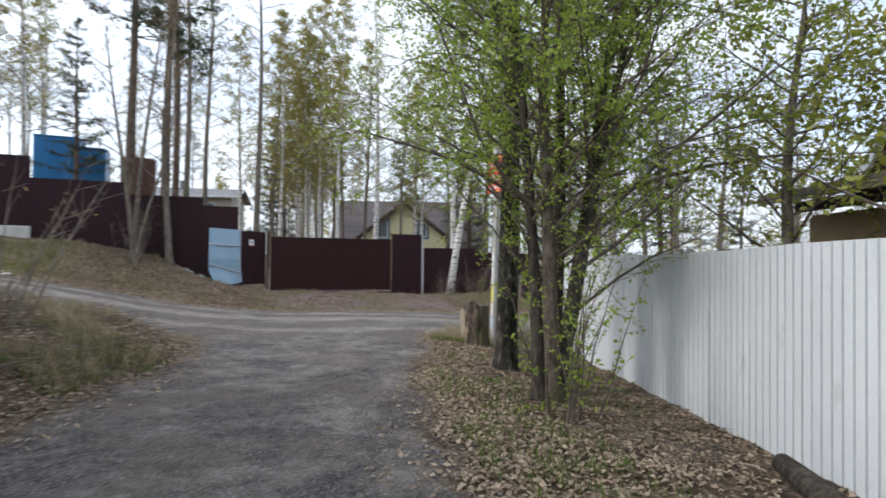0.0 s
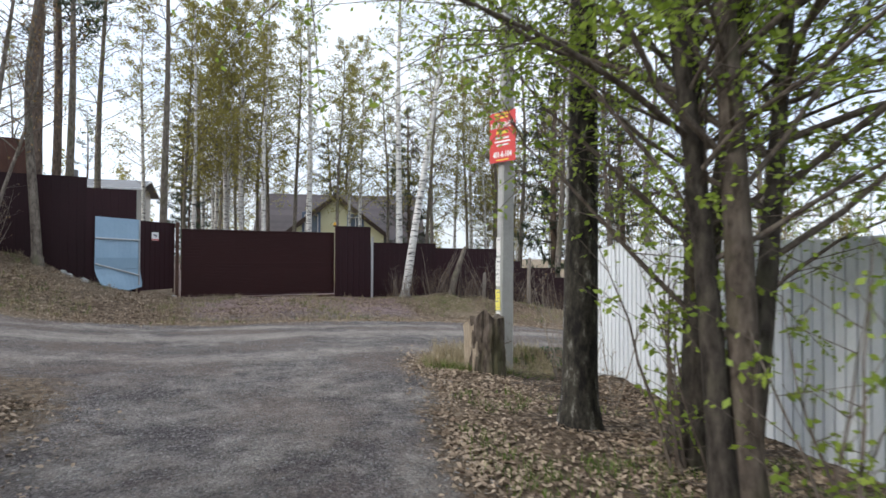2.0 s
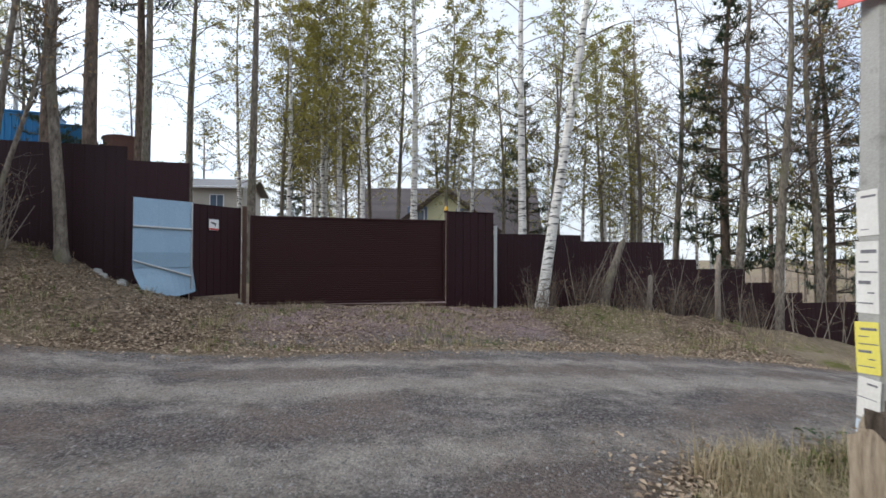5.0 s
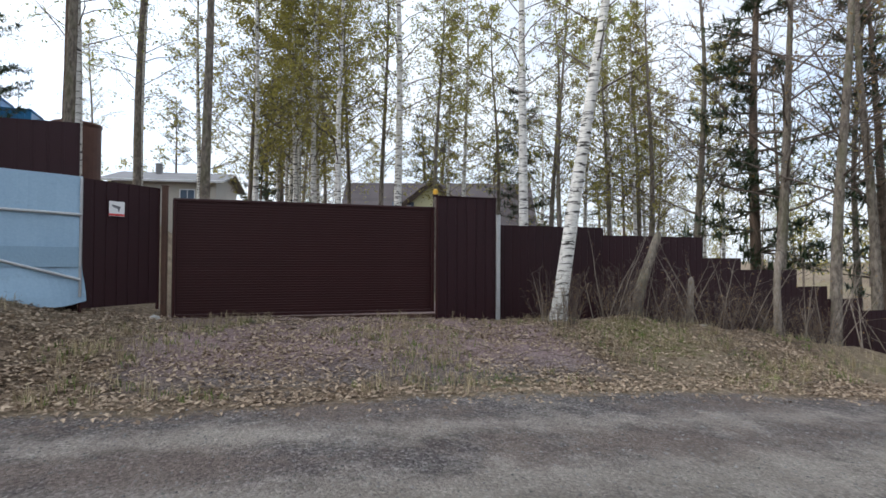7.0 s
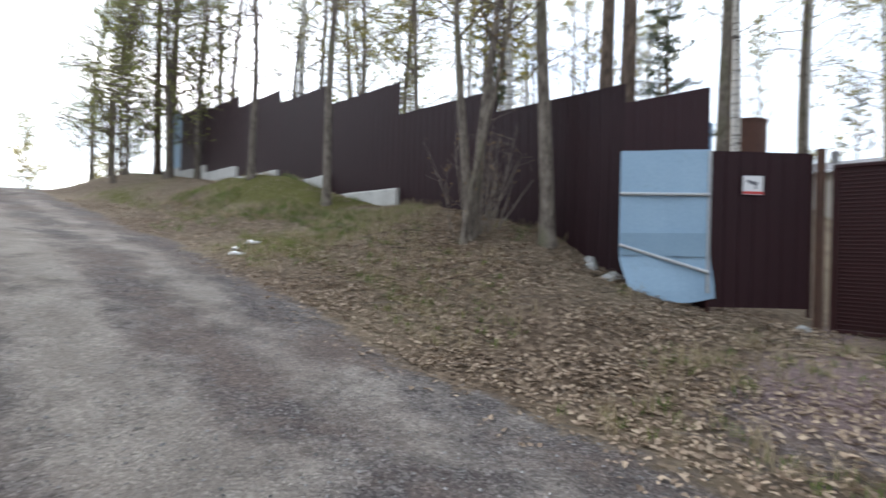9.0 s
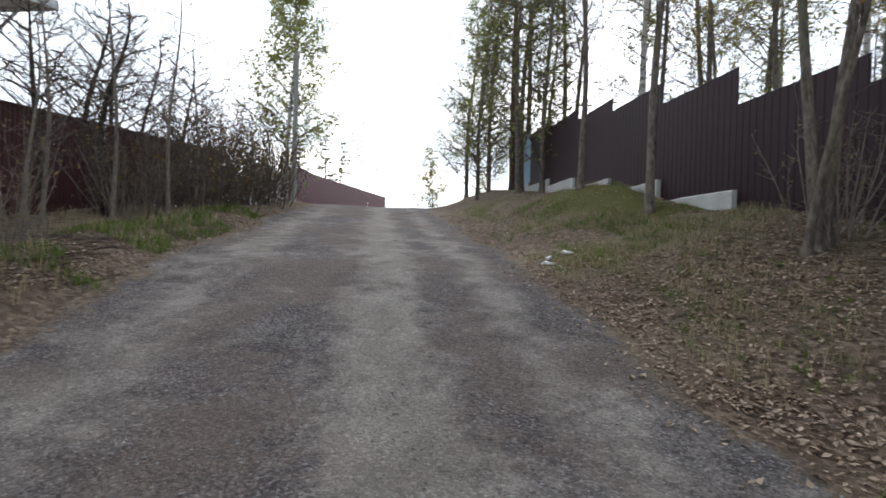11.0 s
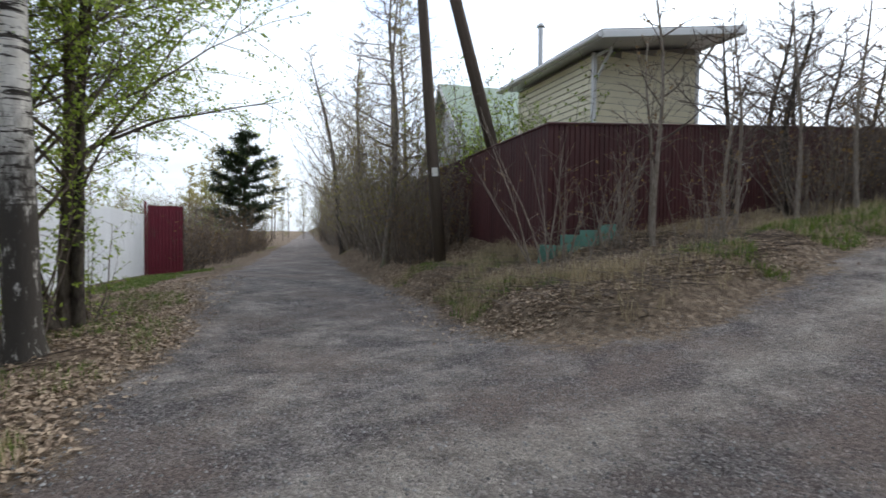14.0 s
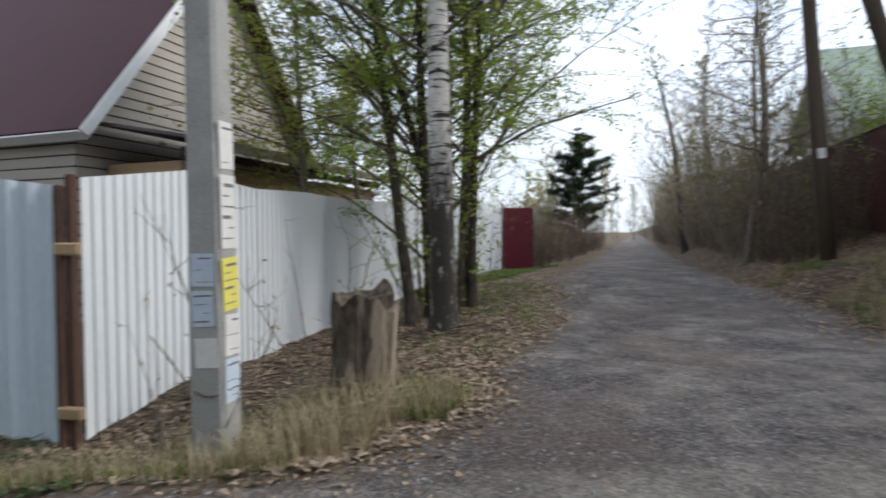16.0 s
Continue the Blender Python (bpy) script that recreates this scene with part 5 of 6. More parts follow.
# trees of the wood: a few grown forms, repeated
OLIVE, PALE, BARE = (M_BIRCH, M_TWIG, M_LEAFOLIVE), (M_BIRCH, M_TWIG, M_LEAFBIRCH), (M_BARK, M_TWIG, M_CATKIN)
forms = {
    "birch_a": plant("birch_tree", broadleaf(51, 19, 0.16, 0.28, 46, 3.0, 0.75, 11, 11, 0.09, 0.35, 0.2, twig_r=0.010, sides=10, far=True), OLIVE, at(-9.6, 38.2), "tall birch with thin olive spring leaves", group="wood trees"),
    "birch_b": plant("birch_tree", broadleaf(52, 20, 0.2, 0.36, 38, 2.7, 0.7, 10, 5, 0.085, 0.5, 0.2, twig_r=0.010, sides=12, far=True), PALE, at(-4.4, 35.2), "tall white-barked birch with few leaves", group="wood trees"),
    "birch_c": plant("birch_tree", broadleaf(53, 18, 0.15, 0.3, 42, 2.8, 0.8, 11, 9, 0.085, 0.45, 0.3, twig_r=0.010, sides=10, far=True), (M_BARK, M_TWIG, M_LEAFOLIVE), at(-12.7, 40.3), "tall grey tree with thin olive leaves", group="wood trees"),
    "bare_a": plant("alder_tree", broadleaf(54, 17, 0.17, 0.25, 38, 3.4, 0.6, 12, 2, 0.075, 0.1, 0.35, twig_r=0.011, sides=10, far=True), BARE, at(7.7, 34.4), "tall bare tree with brown catkins", group="wood trees"),
    "bare_b": plant("alder_tree", broadleaf(55, 15, 0.19, 0.25, 28, 4.2, 0.45, 15, 1, 0.05, 0.0, 0.5, lean=(1.4, 0), twig_r=0.011, sides=10), BARE, at(8.1, 29.7), "crooked bare tree with mossy trunk", group="wood trees"),
    "trunk_a": plant("aspen_tree", broadleaf(56, 21, 0.2, 0.52, 30, 2.6, 0.7, 8, 2, 0.07, 0.2, 0.25, twig_r=0.010, sides=12), BARE, at(-10.8, 31.3), "tall grey trunk bare to half its height", group="wood trees"),
    "pine_a": plant("pine_tree", conifer(57, 19, 0.2, 0.5, 15, 2.6, 0.1, 0.34, 11, pine=True), (M_PINEBARK, M_TWIG, M_NEEDLE), at(-14.9, 30.0), "tall pine with a bare lower trunk", group="wood trees"),
    "spruce_a": plant("pine_tree", conifer(58, 13, 0.16, 0.12, 20, 2.6, 0.05, 0.34, 12, 0.75), (M_PINEBARK, M_TWIG, M_NEEDLE), at(-3.4, 66.0, 0, 1.35), "dark green conifer among birches", group="wood trees"),
    "bush_a": shrub(thicket(61, 34, 5.5, 1.0, 2, 0.05, 0.006, 16, stem_r=0.02), (M_TWIGPALE, M_LEAFOLIVE), at(-4.6, -1.0), "tall thicket of bare grey stems beside the lane", "thickets"),
    "bush_b": shrub(thicket(62, 40, 2.6, 0.9, 1, 0.04, 0.005, 14), (M_TWIG, M_CATKIN), at(-5.2, 1.6), "dense low tangle of bare brown stems", "thickets"),
    "bush_c": shrub(thicket(63, 22, 2.2, 0.5, 1, 0.035, 0.004, 10), (M_TWIGPALE, M_CATKIN), at(-8.8, 7.6), "bare pale shrub on the road verge", "thickets"),
    "dense": plant("alder_tree", broadleaf(72, 12, 0.13, 0.05, 60, 2.7, 0.7, 15, 4, 0.07, 0.3, 0.3, twig_r=0.012, far=True), (M_BARK, M_TWIG, M_LEAFBIRCH), at(-33.6, 14.6), "bushy tree thick with twigs at the top of the road", group="wood trees"),
    "sparse": shrub(thicket(67, 5, 2.2, 0.4, 1, 0.03, 0.004, 8, lean=0.35, stem_r=0.011), (M_TWIGPALE, M_CATKIN), at(1.3, 24.0), "few thin bare shoots with buds", "thickets"),
    "sapling": plant("young_tree", broadleaf(64, 5.0, 0.045, 0.3, 16, 1.3, 0.7, 7, 1, 0.035, 0.0, 0.15, twig_r=0.005), (M_TWIGPALE, M_TWIG, M_CATKIN), at(-8.0, 7.3), "young bare tree beside the fence", group="young trees"),
    "olive_bush": shrub(thicket(65, 26, 4.5, 0.9, 6, 0.06, 0.006, 12, stem_r=0.018), (M_TWIG, M_LEAF), at(-7.6, 0.6), "tall shrub with fresh yellow-green leaves", "thickets"),
    "bare_c": plant("apple_tree", broadleaf(66, 5.2, 0.09, 0.28, 26, 2.0, 0.6, 12, 0, 0.03, 0.0, 0.3, twig_r=0.008), (M_BARKDARK, M_TWIG, None), at(-13.0, 5.4), "bare dark fruit tree above the fence", group="young trees"),
}
rng = random.Random(77)


def repeat(form, x, y, scale=1.0, turn=None):
    return copy_thing(forms[form], at(x, y, rng.uniform(0, 360) if turn is None else turn, scale))


for form, x, y, sc in (("trunk_a", -15.2, 34.6, 0.95), ("birch_b", -15.6, 35.4, 0.9), ("birch_a", -13.3, 46.4, 1.0), ("birch_a", -8.5, 37.4, 1.05), ("birch_c", -9.1, 45.5, 1.0), ("birch_c", -7.6, 41.0, 0.95),
                       ("birch_b", 0.6, 32.2, 1.0), ("birch_c", 0.3, 42.3, 0.9), ("birch_c", 3.2, 38.9, 0.95), ("birch_b", 6.2, 41.3, 0.9), ("birch_c", 8.2, 42.8, 1.0), ("bare_a", 7.1, 37.8, 0.95),
                       ("bare_a", 8.6, 27.6, 0.95), ("spruce_a", 9.4, 33.0, 0.95), ("spruce_a", 2.2, 46.0, 0.85), ("birch_a", -2.4, 46.5, 0.9), ("birch_a", -11.6, 43.5, 1.0), ("spruce_a", -13.6, 44.2, 0.45),
                       ("pine_a", -14.3, 24.6, 1.05), ("pine_a", -11.9, 23.2, 0.95), ("trunk_a", -13.3, 27.9, 0.9), ("birch_b", -15.8, 31.8, 0.95),
                       ("bare_a", 11.0, 29.3, 1.0), ("bare_b", 11.6, 26.4, 0.95), ("bare_a", 14.5, 28.5, 0.95), ("birch_c", 13.5, 33.5, 0.95), ("spruce_a", 12.4, 31.0, 0.8), ("bare_a", 17.0, 26.0, 0.9), ("bare_b", 19.5, 29.0, 0.9),
                       ("pine_a", -29.8, 13.0, 0.85), ("pine_a", -34.3, 13.4, 0.9), ("dense", -32.3, 10.9, 1.0), ("dense", -36.2, 9.6, 1.1), ("dense", -30.0, 11.8, 0.9), ("dense", -39.8, 10.5, 1.15), ("dense", -27.6, 11.6, 0.7), ("bare_a", -28.7, 15.4, 0.85), ("birch_b", -26.5, 18.6, 0.9), ("birch_c", -24.3, 18.9, 0.8),
                       ("birch_c", -22.0, 20.0, 0.8), ("birch_c", -20.2, 21.5, 0.75), ("birch_a", -19.0, 24.5, 0.85), ("bare_a", -31.0, 16.0, 0.85), ("spruce_a", -70, -19, 0.75), ("spruce_a", -74, -17, 0.8), ("spruce_a", -72, -14, 0.7), ("dense", -27.2, 13.6, 1.15), ("dense", -25.6, 14.6, 0.95), ("bare_a", -31.0, 22.0, 1.0), ("dense", -27.0, 23.5, 1.25), ("dense", -34.0, 19.5, 1.25), ("birch_c", -24.0, 26.0, 0.9), ("birch_b", -29.0, 28.0, 0.9), ("dense", -37.0, 24.0, 1.3), ("birch_a", -33.0, 26.0, 0.9), ("bare_a", -25.4, 13.6, 0.7), ("birch_a", -6.6, 34.0, 0.95), ("birch_a", -11.0, 36.5, 0.95), ("birch_c", -5.6, 38.6, 0.95), ("birch_a", -14.2, 38.0, 0.9), ("birch_a", -1.6, 39.0, 0.85), ("birch_c", -2.8, 36.0, 0.8),
                       ("bare_b", -4.1, 0.6, 0.55), ("bare_a", -5.0, -3.0, 0.6), ("bare_a", -4.4, -9.0, 0.6), ("birch_c", -6.0, -7.0, 0.6), ("birch_c", -5.6, -22.0, 0.6)):
    repeat(form, x, y, sc)
plant("birch_tree", broadleaf(71, 13, 0.15, 0.1, 80, 3.6, 0.85, 16, 12, 0.09, 0.4, 0.2, twig_r=0.010, far=True), PALE, at(-28.9, 1.2), "leafy birch beside the top of the road")
plant("alder_tree", broadleaf(75, 11, 0.16, 0.25, 36, 2.6, 0.7, 11, 1, 0.05, 0.1, 0.4, lean=(1.6, 0), twig_r=0.008), (M_BARKDARK, M_TWIG, M_CATKIN), at(-3.9, -14.5), "dark-trunked bare tree leaning over the lane")
# slim trees on the bank before the western fence
for seed, x, y, h, r, lean, curve in ((81, -9.95, 19.75, 11, 0.125, (-0.5, 0.2), 0.15), (82, -10.6, 18.65, 9, 0.08, (-0.9, 0.0), -0.1), (83, -10.75, 18.8, 9.5, 0.085, (0.5, 0.3), 0.1), (84, -10.5, 18.5, 7, 0.05, (0.9, 0.4), 0.1), (85, -14.7, 17.2, 11, 0.1, (-1.0, 0.3), -0.2), (86, -18.0, 15.9, 10, 0.09, (-0.6, 0.0), 0.2)):
    plant("alder_tree", broadleaf(seed, h, r, 0.35, 22, 1.9, 0.8, 10, 2, 0.05, 0.1, 0.28, lean=lean, curve=curve, sides=12), (M_BARK, M_TWIG, M_CATKIN), at(x, y), "slim bare grey-barked tree on the bank", group="bank trees")
repeat("bush_c", -10.9, 18.9, 0.9)
# the wood behind
for k in range(60):
    a, d = radians(rng.uniform(-66, 62)), rng.uniform(36, 78)
    x, y = -2 - d * math.sin(a), 12 + d * math.cos(a)
    if -13 < x < 4.5 and 44 < y < 66:
        continue
    repeat(rng.choice(("birch_a", "birch_c", "birch_c", "birch_b", "bare_a", "bare_a", "spruce_a", "pine_a")), x, y, rng.uniform(0.7, 1.05))
for k in range(26):
    a, d = radians(rng.uniform(-26, 26)), rng.uniform(27, 42)
    x, y = -2 - d * math.sin(a), 12 + d * math.cos(a)
    if -6 < math.degrees(a) < 12:
        continue
    repeat(rng.choice(("birch_a", "birch_c", "bare_a", "birch_a")), x, y, rng.uniform(0.75, 0.95))
# verge of the climbing road and the corner bank
for u, v, sc, form in ((-7.4, -6.4, 1.0, "bush_c"), (-9.6, -5.4, 0.75, "sapling"), (-10.4, -5.6, 0.9, "sapling"), (-11.6, -5.0, 1.0, "sapling"), (-12.8, -5.2, 1.1, "bush_c"), (-14.0, -5.4, 1.4, "bush_b"), (-15.6, -5.6, 1.1, "bush_c"), (-17.0, -5.2, 1.5, "bush_b"),
                       (-18.5, -5.0, 1.5, "bush_b"), (-20.0, -5.0, 1.6, "bush_b"), (-21.8, -4.8, 1.6, "bush_b"), (-23.6, -4.8, 1.6, "bush_b"), (-24.6, -5.6, 1.6, "bush_b"), (-27.0, -5.4, 1.7, "bush_b"), (-25.5, -5.4, 1.2, "bush_b"), (-16.2, -4.9, 1.0, "sapling"), (-8.7, -6.4, 0.8, "sapling"), (-13.4, -4.6, 1.1, "sapling")):
    repeat(form, *from_uv(u, v), sc)
for x, y, sc in ((-12.4, 4.2, 1.0), (-14.8, 3.0, 1.1), (-16.6, 2.2, 1.05), (-18.4, 1.6, 1.1), (-20.8, 1.2, 1.1)):
    repeat("bare_c", x, y, sc)
for u in (4.9, 6.3, 7.6, 9.0, 10.4, 11.8):
    repeat("bush_b", *from_uv(u, 6.3 + 0.25 * math.sin(5 * u)), 0.42)
repeat("sparse", -6.1, 7.15, 1.3)
repeat("sparse", -6.2, 7.25, 1.0)
repeat("sparse", -6.35, 7.3, 1.2)
# thickets along the lane
for k in range(30):
    y = 1.2 - k * 1.5
    repeat("bush_a" if k % 3 else "bush_b", -4.75 + 0.05 * max(0, k - 6) - rng.uniform(0, 0.8), y, rng.uniform(0.85, 1.3))
    if k % 4 == 0:
        repeat("bush_b", -4.3 - rng.uniform(0, 0.5), y + 0.6, rng.uniform(0.6, 0.95))
    if y < -6:
        repeat("bush_b" if k % 2 else "bush_c", 2.6 - 0.05 * max(0, k - 10) + rng.uniform(0, 1.4), y, rng.uniform(0.6, 1.1))
        repeat("bush_a", 5.5 + rng.uniform(0, 4), y - 3, rng.uniform(0.5, 0.8))
        repeat("olive_bush" if k % 3 == 0 else "bush_b", 4.6 + rng.uniform(0, 2.5), y, rng.uniform(0.6, 1.0))
for x, y, sc in ((-8.6, 0.2, 1.15), (-7.4, -1.8, 1.1), (-8.4, -3.2, 1.1), (-9.0, 1.4, 1.0)):
    repeat("olive_bush", x, y, sc)
plant("pine_tree", conifer(91, 9.2, 0.16, 0.2, 20, 3.1, 0.2, 0.5, 24, 0.42), (M_PINEBARK, M_TWIG, M_NEEDLE), at(2.7, -29.0), "bushy pine beside the far lane")
repeat("spruce_a", 3.9, -36.0, 0.65)
for x, y, sc in ((2.9, -7.0, 1.1), (3.4, -9.0, 1.3), (2.6, -12.0, 1.2), (3.6, -15.0, 1.4), (2.4, -19.0, 1.3), (1.9, -26.0, 1.2)):
    repeat("bush_b", x, y, sc)
for x, y, sc in ((-1.3, -84, 0.8), (-5.5, -50, 0.75), (5.0, -48, 0.6), (-4.5, -58, 0.5), (3.5, -60, 0.5), (-3.0, -75, 0.45), (2.0, -78, 0.5), (7.0, -40, 0.5), (9.0, -50, 0.6)):
    repeat("dense", x, y, sc)
for x, y, sc in ((2.0, 10.4, 0.9), (2.1, 11.9, 0.9), (1.7, 12.9, 0.6)):
    repeat("sparse", x, y, sc)
for x, y, sc in ((2.3, 24.9, 0.8), (3.0, 24.7, 0.9), (3.9, 24.6, 1.1), (4.6, 24.9, 1.0), (5.9, 24.9, 1.0), (6.9, 25.6, 1.1), (8.2, 25.6, 1.2), (0.1, 23.4, 0.6), (9.6, 26.2, 1.2)):
    repeat("sparse", x, y, sc)


def far_woods():
    """Distant woods round the place, joined."""
    rng = random.Random(5)
    bare, green = Shape(), Shape()
    for k in range(190):
        a, d = rng.uniform(0, 6.28), rng.uniform(85, 150)
        x, y = -2 + d * math.cos(a), 12 + d * math.sin(a)
        if abs(x + 0.5) < 3 and y < 0 or abs(to_uv(x, y)[1]) < 9 and x < 0:
            continue
        t, w, g = broadleaf(900 + k, rng.uniform(11, 17), 0.16, 0.2, 16, 3.0, 0.7, 4, 5, 0.3, 0.2, 0.3, twig_r=0.03, sides=5, far=True)
        z = min(ground_z(x, y), 4.0)
        for shape, dest in ((t, bare), (w, bare), (g, green)):
            dest.add([p + Vector((x, y, z)) for p in shape.v], shape.f)
    root = thing("far_woods", pose(0, 0, 0), "distant mixed spring woods", "woods", kind="stuff")
    tagged(part("twig_mass", bare, M_TWIG, root), kind="stuff")
    tagged(part("foliage", green, M_LEAFOLIVE, root), kind="stuff")


far_woods()


# ---- stump, logs, stones and litter ----
def stump_shape(seed, r, h, top=0.2, sides=22):
    s = Shape()
    rows = 9
    rg = [noise.noise(Vector((math.cos(k * 6.283 / sides) * 1.3, math.sin(k * 6.283 / sides) * 1.3, seed))) for k in range(sides)]
    for j in range(rows):
        t = j / (rows - 1)
        for k in range(sides):
            a = k * 2 * math.pi / sides
            rr = r * (1.0 + 0.25 * (1 - t) ** 3 + 0.22 * rg[k] + 0.2 * noise.noise(Vector((k * 0.42, t * 3.2, seed))) + 0.06 * noise.noise(Vector((k * 0.9, t * 7, seed))) + 0.035 * math.sin(k * 2.3 + 3 * t) + 0.03 * (k % 2))
            z = -0.15 + (h + 0.15) * t + (top * rg[(k + 5) % sides] if j == rows - 1 else 0)
            s.v.append(Vector((rr * math.cos(a), rr * math.sin(a), z)))
    for j in range(rows - 1):
        for k in range(sides):
            k2 = (k + 1) % sides
            s.f.append((j * sides + k, j * sides + k2, (j + 1) * sides + k2, (j + 1) * sides + k))
    c = len(s.v)
    s.v.append(Vector((0.05, 0, h - 0.12)))
    for k in range(sides):
        s.f.append(((rows - 1) * sides + k, (rows - 1) * sides + (k + 1) % sides, c))
    return s


st = thing("tree_stump", at(0.75, 11.88, 0, 1, 0.02), "old rotten tree stump with torn bark beside the pole", "tree stump")
part("trunk", stump_shape(3.0, 0.255, 0.9, 0.16, sides=44), M_BARKMID, st, "rotten bark")
M_TORN = two_scale("torn_pale_wood", (0.16, 0.115, 0.08), (0.52, 0.43, 0.32), 30, 4.0, 0.9, stretch=(4, 4, 0.4), relief=0.9, stain=(0.06, 0.045, 0.035), stain_at=0.55)
part("torn_wood", stump_shape(7.0, 0.14, 0.8, 0.14, sides=30), M_TORN, st, "pale torn wood", m=pose(-0.15, 0.09, 0, 3, -3, 0))
part("torn_wood", stump_shape(9.0, 0.1, 0.5, 0.2, sides=24), M_TORN, st, "pale torn wood", m=pose(-0.14, -0.12, 0, -4, -3, 0))
log = thing("log", at(3.0, 4.35, 82, 1, -0.09), "dark rotten log lying at the fence foot", "log")
part("body", Shape().tube([(-0.7, 0, 0), (-0.3, 0.02, 0.01), (0.2, -0.02, 0), (0.6, 0, 0.02)], [0.1, 0.12, 0.11, 0.09], 12), M_BARKDARK, log)


for k, (x, y, ln) in enumerate(((-12.6, 15.2, 0.55), (-12.9, 15.5, 0.4), (-12.2, 15.2, 0.25))):
    scrap = thing("plastic_scrap", at(x, y, 35 * k, 1, -0.03), "crumpled white plastic scrap lying on the verge", "litter", "plastic scraps")
    part("film", Shape().tube([(-ln / 2, 0, 0), (-ln / 5, 0.03, 0.03), (ln / 6, -0.03, 0.01), (ln / 2, 0.02, 0.02)], [0.015, 0.035, 0.03, 0.01], 6), M_SIGNWHITE, scrap)
for k, (x, y) in enumerate(((-9.1, 20.35), (-7.15, 21.75), (-9.35, 20.1), (-9.6, 20.3), (-8.9, 20.1))):
    rk = thing("stone", at(x, y, 40 * k, 1, 0.07), "pale rough stone on the bank", "stone", "bank stones")
    part("body", Shape().tube([(0, 0, -0.08), (0.01, 0, 0.04), (0.02, 0.01, 0.1), (0.0, 0.02, 0.13)], [0.17 - 0.01 * k, 0.16 - 0.01 * k, 0.11, 0.04], 7), M_CONCRETE, rk)


def scatter(count, seed, where, make):
    rng = random.Random(seed)
    s, done, tries = Shape(), 0, 0
    while done < count and tries < count * 12:
        tries += 1
        x, y = where(rng)
        if x is None:
            continue
        gap = road_gap(x, y)
        z = ground_z(x, y) + 0.03 * (1 - step(-0.3, 0.7, gap))
        if make(s, x, y, z, gap, rng):
            done += 1
    return s


def dead_leaf(s, x, y, z, gap, rng):
    if gap < 0 and rng.random() > 0.3 * math.exp(gap * 1.7):
        return False
    if noise.noise(Vector((x * 0.8, y * 0.8, 4.0))) < rng.uniform(-0.75, 0.3):
        return False
    r = rng.uniform(0.016, 0.038)
    a = rng.uniform(0, 6.28)
    d, e = Vector((math.cos(a), math.sin(a), rng.gauss(0, 0.25))) * r, Vector((-math.sin(a), math.cos(a), rng.gauss(0, 0.3))) * r * 0.62
    c = Vector((x, y, z + rng.uniform(0.006, 0.03)))
    n = len(s.v)
    lift = Vector((0, 0, rng.uniform(0.0, 0.5) * r))
    s.v += [c - d, c - e + lift, c + d, c + e + lift]
    s.f += [(n, n + 1, n + 2), (n, n + 2, n + 3)]
    return True


def blade(low, high, width):
    def make(s, x, y, z, gap, rng):
        if gap < 0.05 or noise.noise(Vector((x * 0.6, y * 0.6, 9.0 + low))) < 0.02:
            return False
        for k in range(7):
            a, h = rng.uniform(0, 6.28), rng.uniform(low, high)
            px, py = x + rng.gauss(0, 0.04), y + rng.gauss(0, 0.04)
            o = Vector((math.cos(a), math.sin(a), 0))
            w = Vector((-math.sin(a), math.cos(a), 0)) * width
            b = Vector((px, py, z - 0.01))
            n = len(s.v)
            lie = rng.uniform(0.2, 0.9)
            s.v += [b - w, b + w, b + o * h * 0.3 * lie + Vector((0, 0, h * 0.6)) + w * 0.7, b + o * h * 0.3 * lie + Vector((0, 0, h * 0.6)) - w * 0.7, b + o * h * lie + Vector((0, 0, h * (1 - 0.45 * lie)))]
            s.f += [(n, n + 1, n + 2, n + 3), (n + 3, n + 2, n + 4)]
        return True
    return make


def pebble(s, x, y, z, gap, rng):
    if gap > 0.25:
        return False
    r = 0.004 + 0.014 * rng.random() ** 4
    n = len(s.v)
    c = Vector((x, y, z + r * 0.25))
    a = rng.uniform(0, 3)
    for dx, dy, dz in ((1, 0, 0), (0, 1, 0), (-1, 0, 0), (0, -1, 0)):
        q = rng.uniform(0.7, 1.2) * r
        s.v.append(c + Vector((q * (dx * math.cos(a) - dy * math.sin(a)), q * (dx * math.sin(a) + dy * math.cos(a)), 0)))
    s.v += [c + Vector((0, 0, r * 0.6)), c - Vector((0, 0, r * 0.6))]
    s.f += [(n, n + 1, n + 4), (n + 1, n + 2, n + 4), (n + 2, n + 3, n + 4), (n + 3, n, n + 4)]
    return True


def clod(s, x, y, z, gap, rng):
    """A fallen twig."""
    if gap < 0.1:
        return False
    a, ln = rng.uniform(0, 6.28), rng.uniform(0.15, 0.7)
    d = Vector((math.cos(a), math.sin(a), rng.uniform(-0.03, 0.15)))
    p = Vector((x, y, z + 0.015))
    s.tube([p, p + d * ln * 0.5 + Vector((0, 0, 0.02)), p + d * ln + Vector((rng.gauss(0, 0.05), rng.gauss(0, 0.05), 0))], [0.006, 0.005, 0.002], 3, False)
    return True


def box_uv(u0, u1, v0, v1):
    return lambda rng: from_uv(rng.uniform(u0, u1), rng.uniform(v0, v1))


def box_xy(x0, x1, y0, y1):
    return lambda rng: (rng.uniform(x0, x1), rng.uniform(y0, y1))


def stuff(name, shapes, material, label, category):
    root = thing(name, pose(0, 0, 0), label, category, kind="stuff")
    for s in shapes:
        tagged(part("patch", s, material, root), kind="stuff")


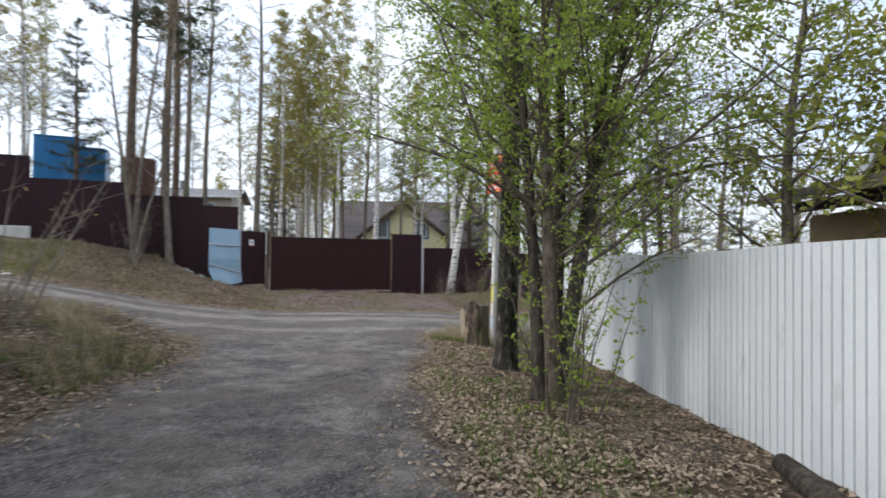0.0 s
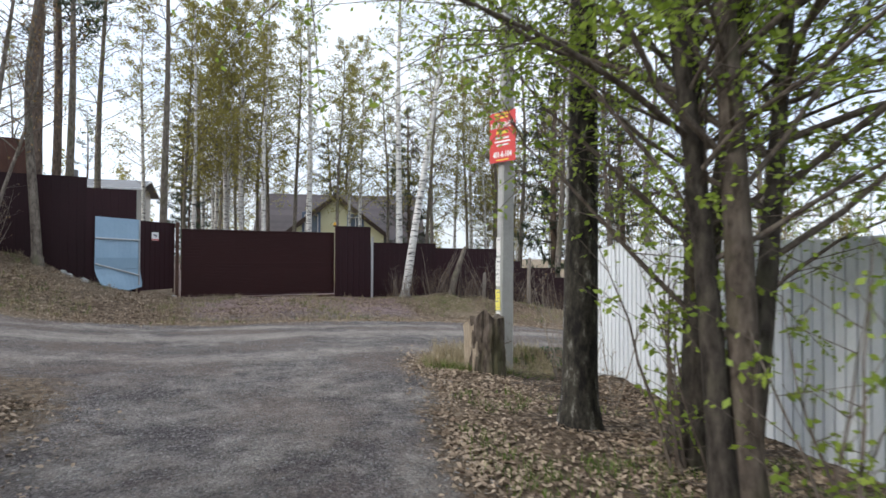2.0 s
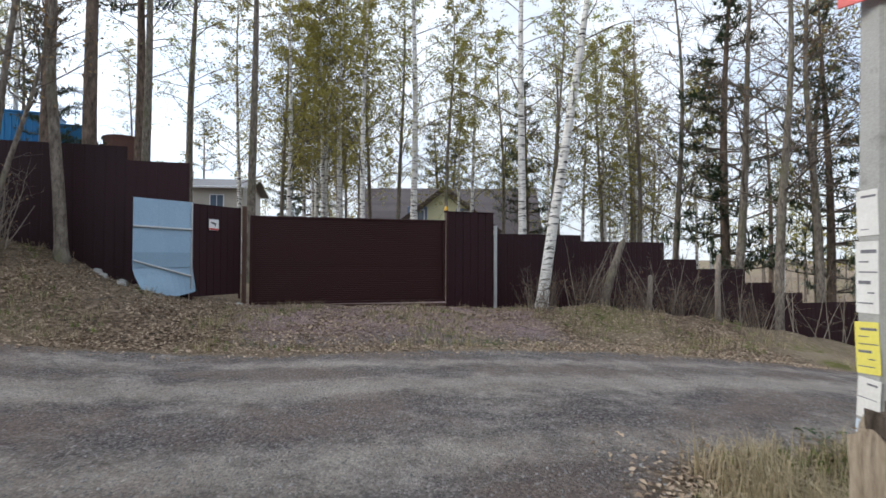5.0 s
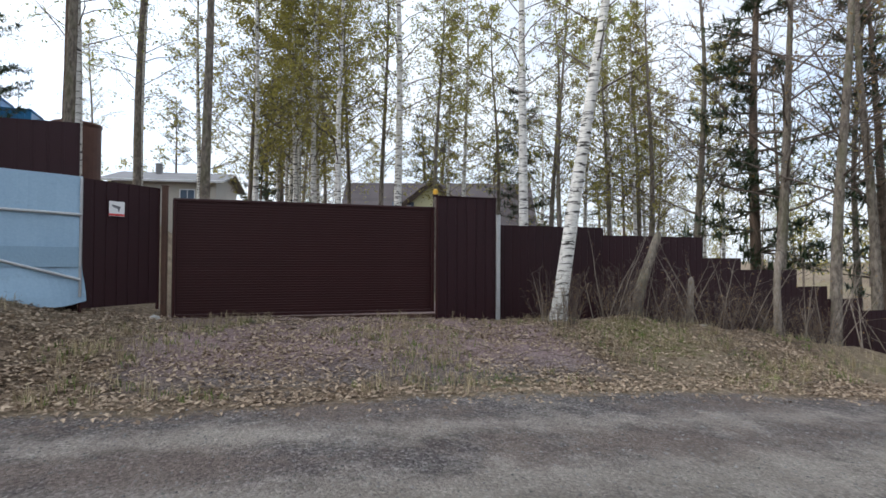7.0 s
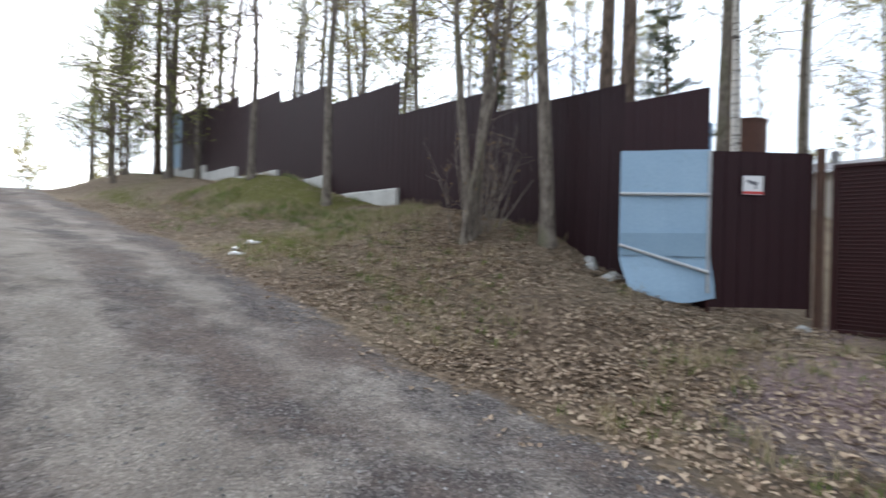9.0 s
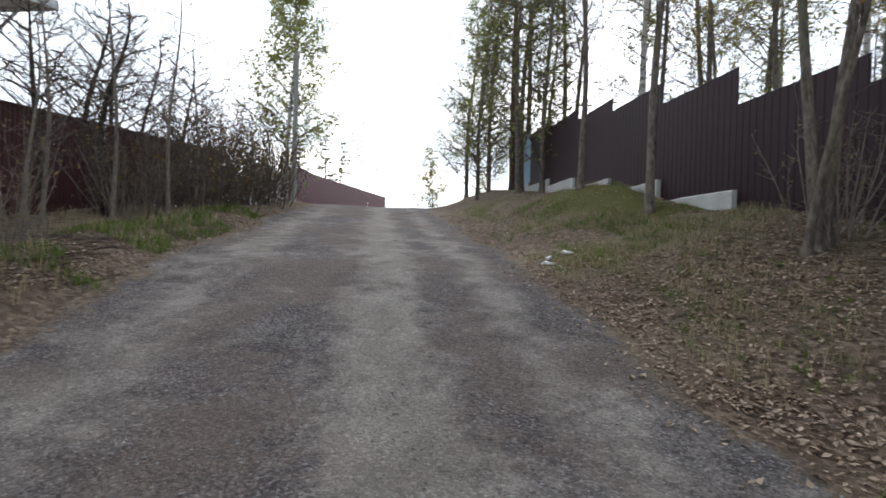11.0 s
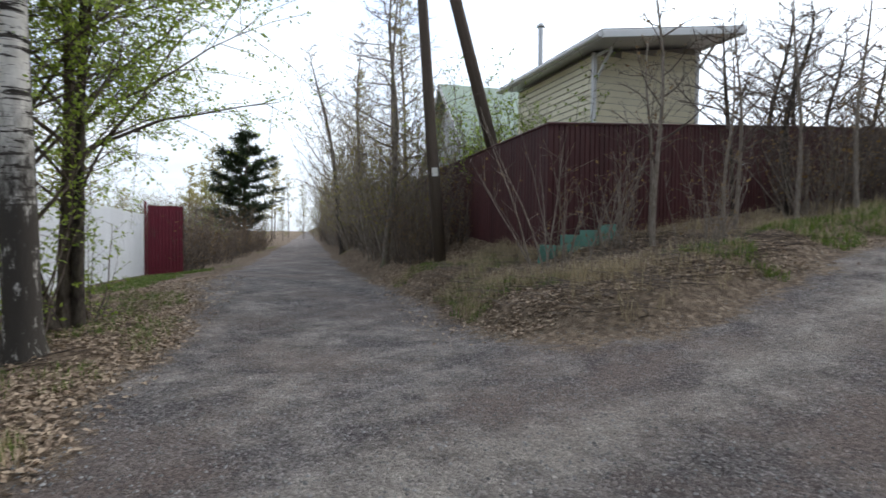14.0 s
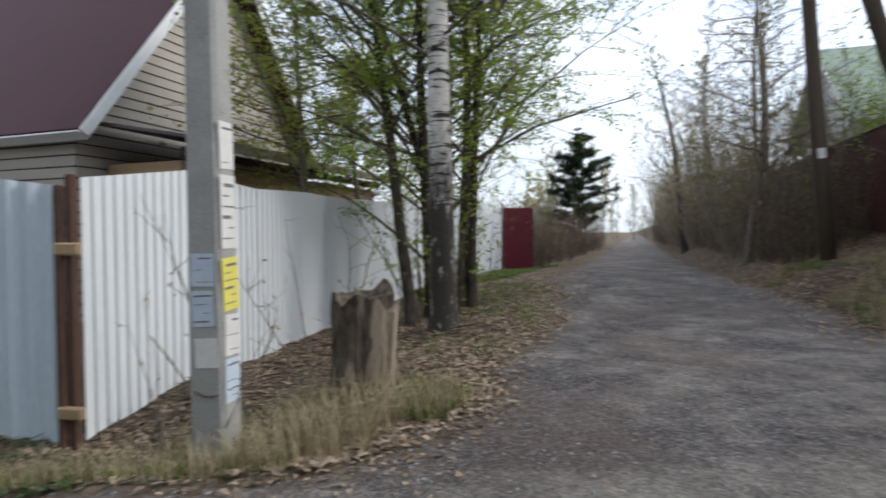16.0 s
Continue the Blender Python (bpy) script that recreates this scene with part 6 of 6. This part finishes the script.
stuff("leaf_litter", [scatter(28000, 1, box_xy(-0.6, 3.4, 0.5, 14), dead_leaf), scatter(40000, 2, box_uv(-9, 10, 2.2, 8.0), dead_leaf), scatter(16000, 3, box_xy(-9, -3.4, 2, 9.8), dead_leaf), scatter(5000, 4, box_uv(-22, -9, 2.4, 7), dead_leaf), scatter(3000, 5, box_uv(-20, -8, -5, -2.4), dead_leaf)], M_LITTER, "dry brown fallen leaves on the verges", "leaf litter")
stuff("grass", [scatter(420, 16, box_xy(-0.2, 2.4, 11.2, 14.2), blade(0.06, 0.2, 0.004)), scatter(650, 11, box_xy(-0.2, 2.9, 1, 14), blade(0.05, 0.16, 0.004)), scatter(900, 17, box_uv(-17, -8.5, 4.4, 6.9), blade(0.05, 0.15, 0.004)), scatter(900, 12, box_uv(-14, 11, 3.0, 7.5), blade(0.05, 0.16, 0.004)), scatter(1300, 13, box_uv(-20, -7, -4.9, -2.7), blade(0.06, 0.2, 0.005)), scatter(900, 14, box_xy(1.2, 3.2, -6, 2), blade(0.06, 0.18, 0.005)), scatter(600, 15, box_xy(-6, -3.4, 3, 8.5), blade(0.05, 0.15, 0.005))], M_GRASS, "fresh green grass tufts on the verges", "grass")
stuff("dry_grass", [scatter(420, 21, box_xy(-0.3, 2.4, 11.4, 14.4), blade(0.12, 0.36, 0.004)), scatter(900, 22, box_uv(-10, 12, 2.9, 8), blade(0.08, 0.3, 0.004)), scatter(450, 23, box_uv(-16, -4.5, -7, -3.4), blade(0.1, 0.4, 0.004)), scatter(550, 24, box_xy(-6.6, -3.4, 2, 9.2), blade(0.12, 0.42, 0.004)), scatter(130, 26, box_xy(0.05, 1.15, 11.9, 13.3), blade(0.25, 0.55, 0.004)), scatter(500, 25, box_uv(-17, -8, 4.2, 7), blade(0.08, 0.25, 0.004))], M_STRAW, "dry straw-coloured grass on the verges", "dry grass")
stuff("ground_cover", [scatter(3500, 51, box_xy(1.5, 4.6, 13.0, 14.6), dead_leaf)], M_IVY, "low dark green ground cover by the fence", "ground cover")
stuff("road_gravel", [scatter(24000, 31, box_xy(-4.5, 1.2, 1, 15), pebble), scatter(26000, 32, box_uv(-9, 6, -4.8, 2.8), pebble)], M_STONE, "loose grey gravel on the road", "gravel")
stuff("fallen_twigs", [scatter(650, 41, box_xy(0.8, 3.2, 5, 13.5), clod), scatter(420, 42, box_uv(-9, 11, 3.2, 8), clod), scatter(1900, 43, box_uv(-9, -4.2, -9.4, -3.6), clod), scatter(260, 44, box_xy(1.2, 2.4, 10.2, 12.6), clod)], M_TWIG, "thin fallen twigs on the verges", "twigs")
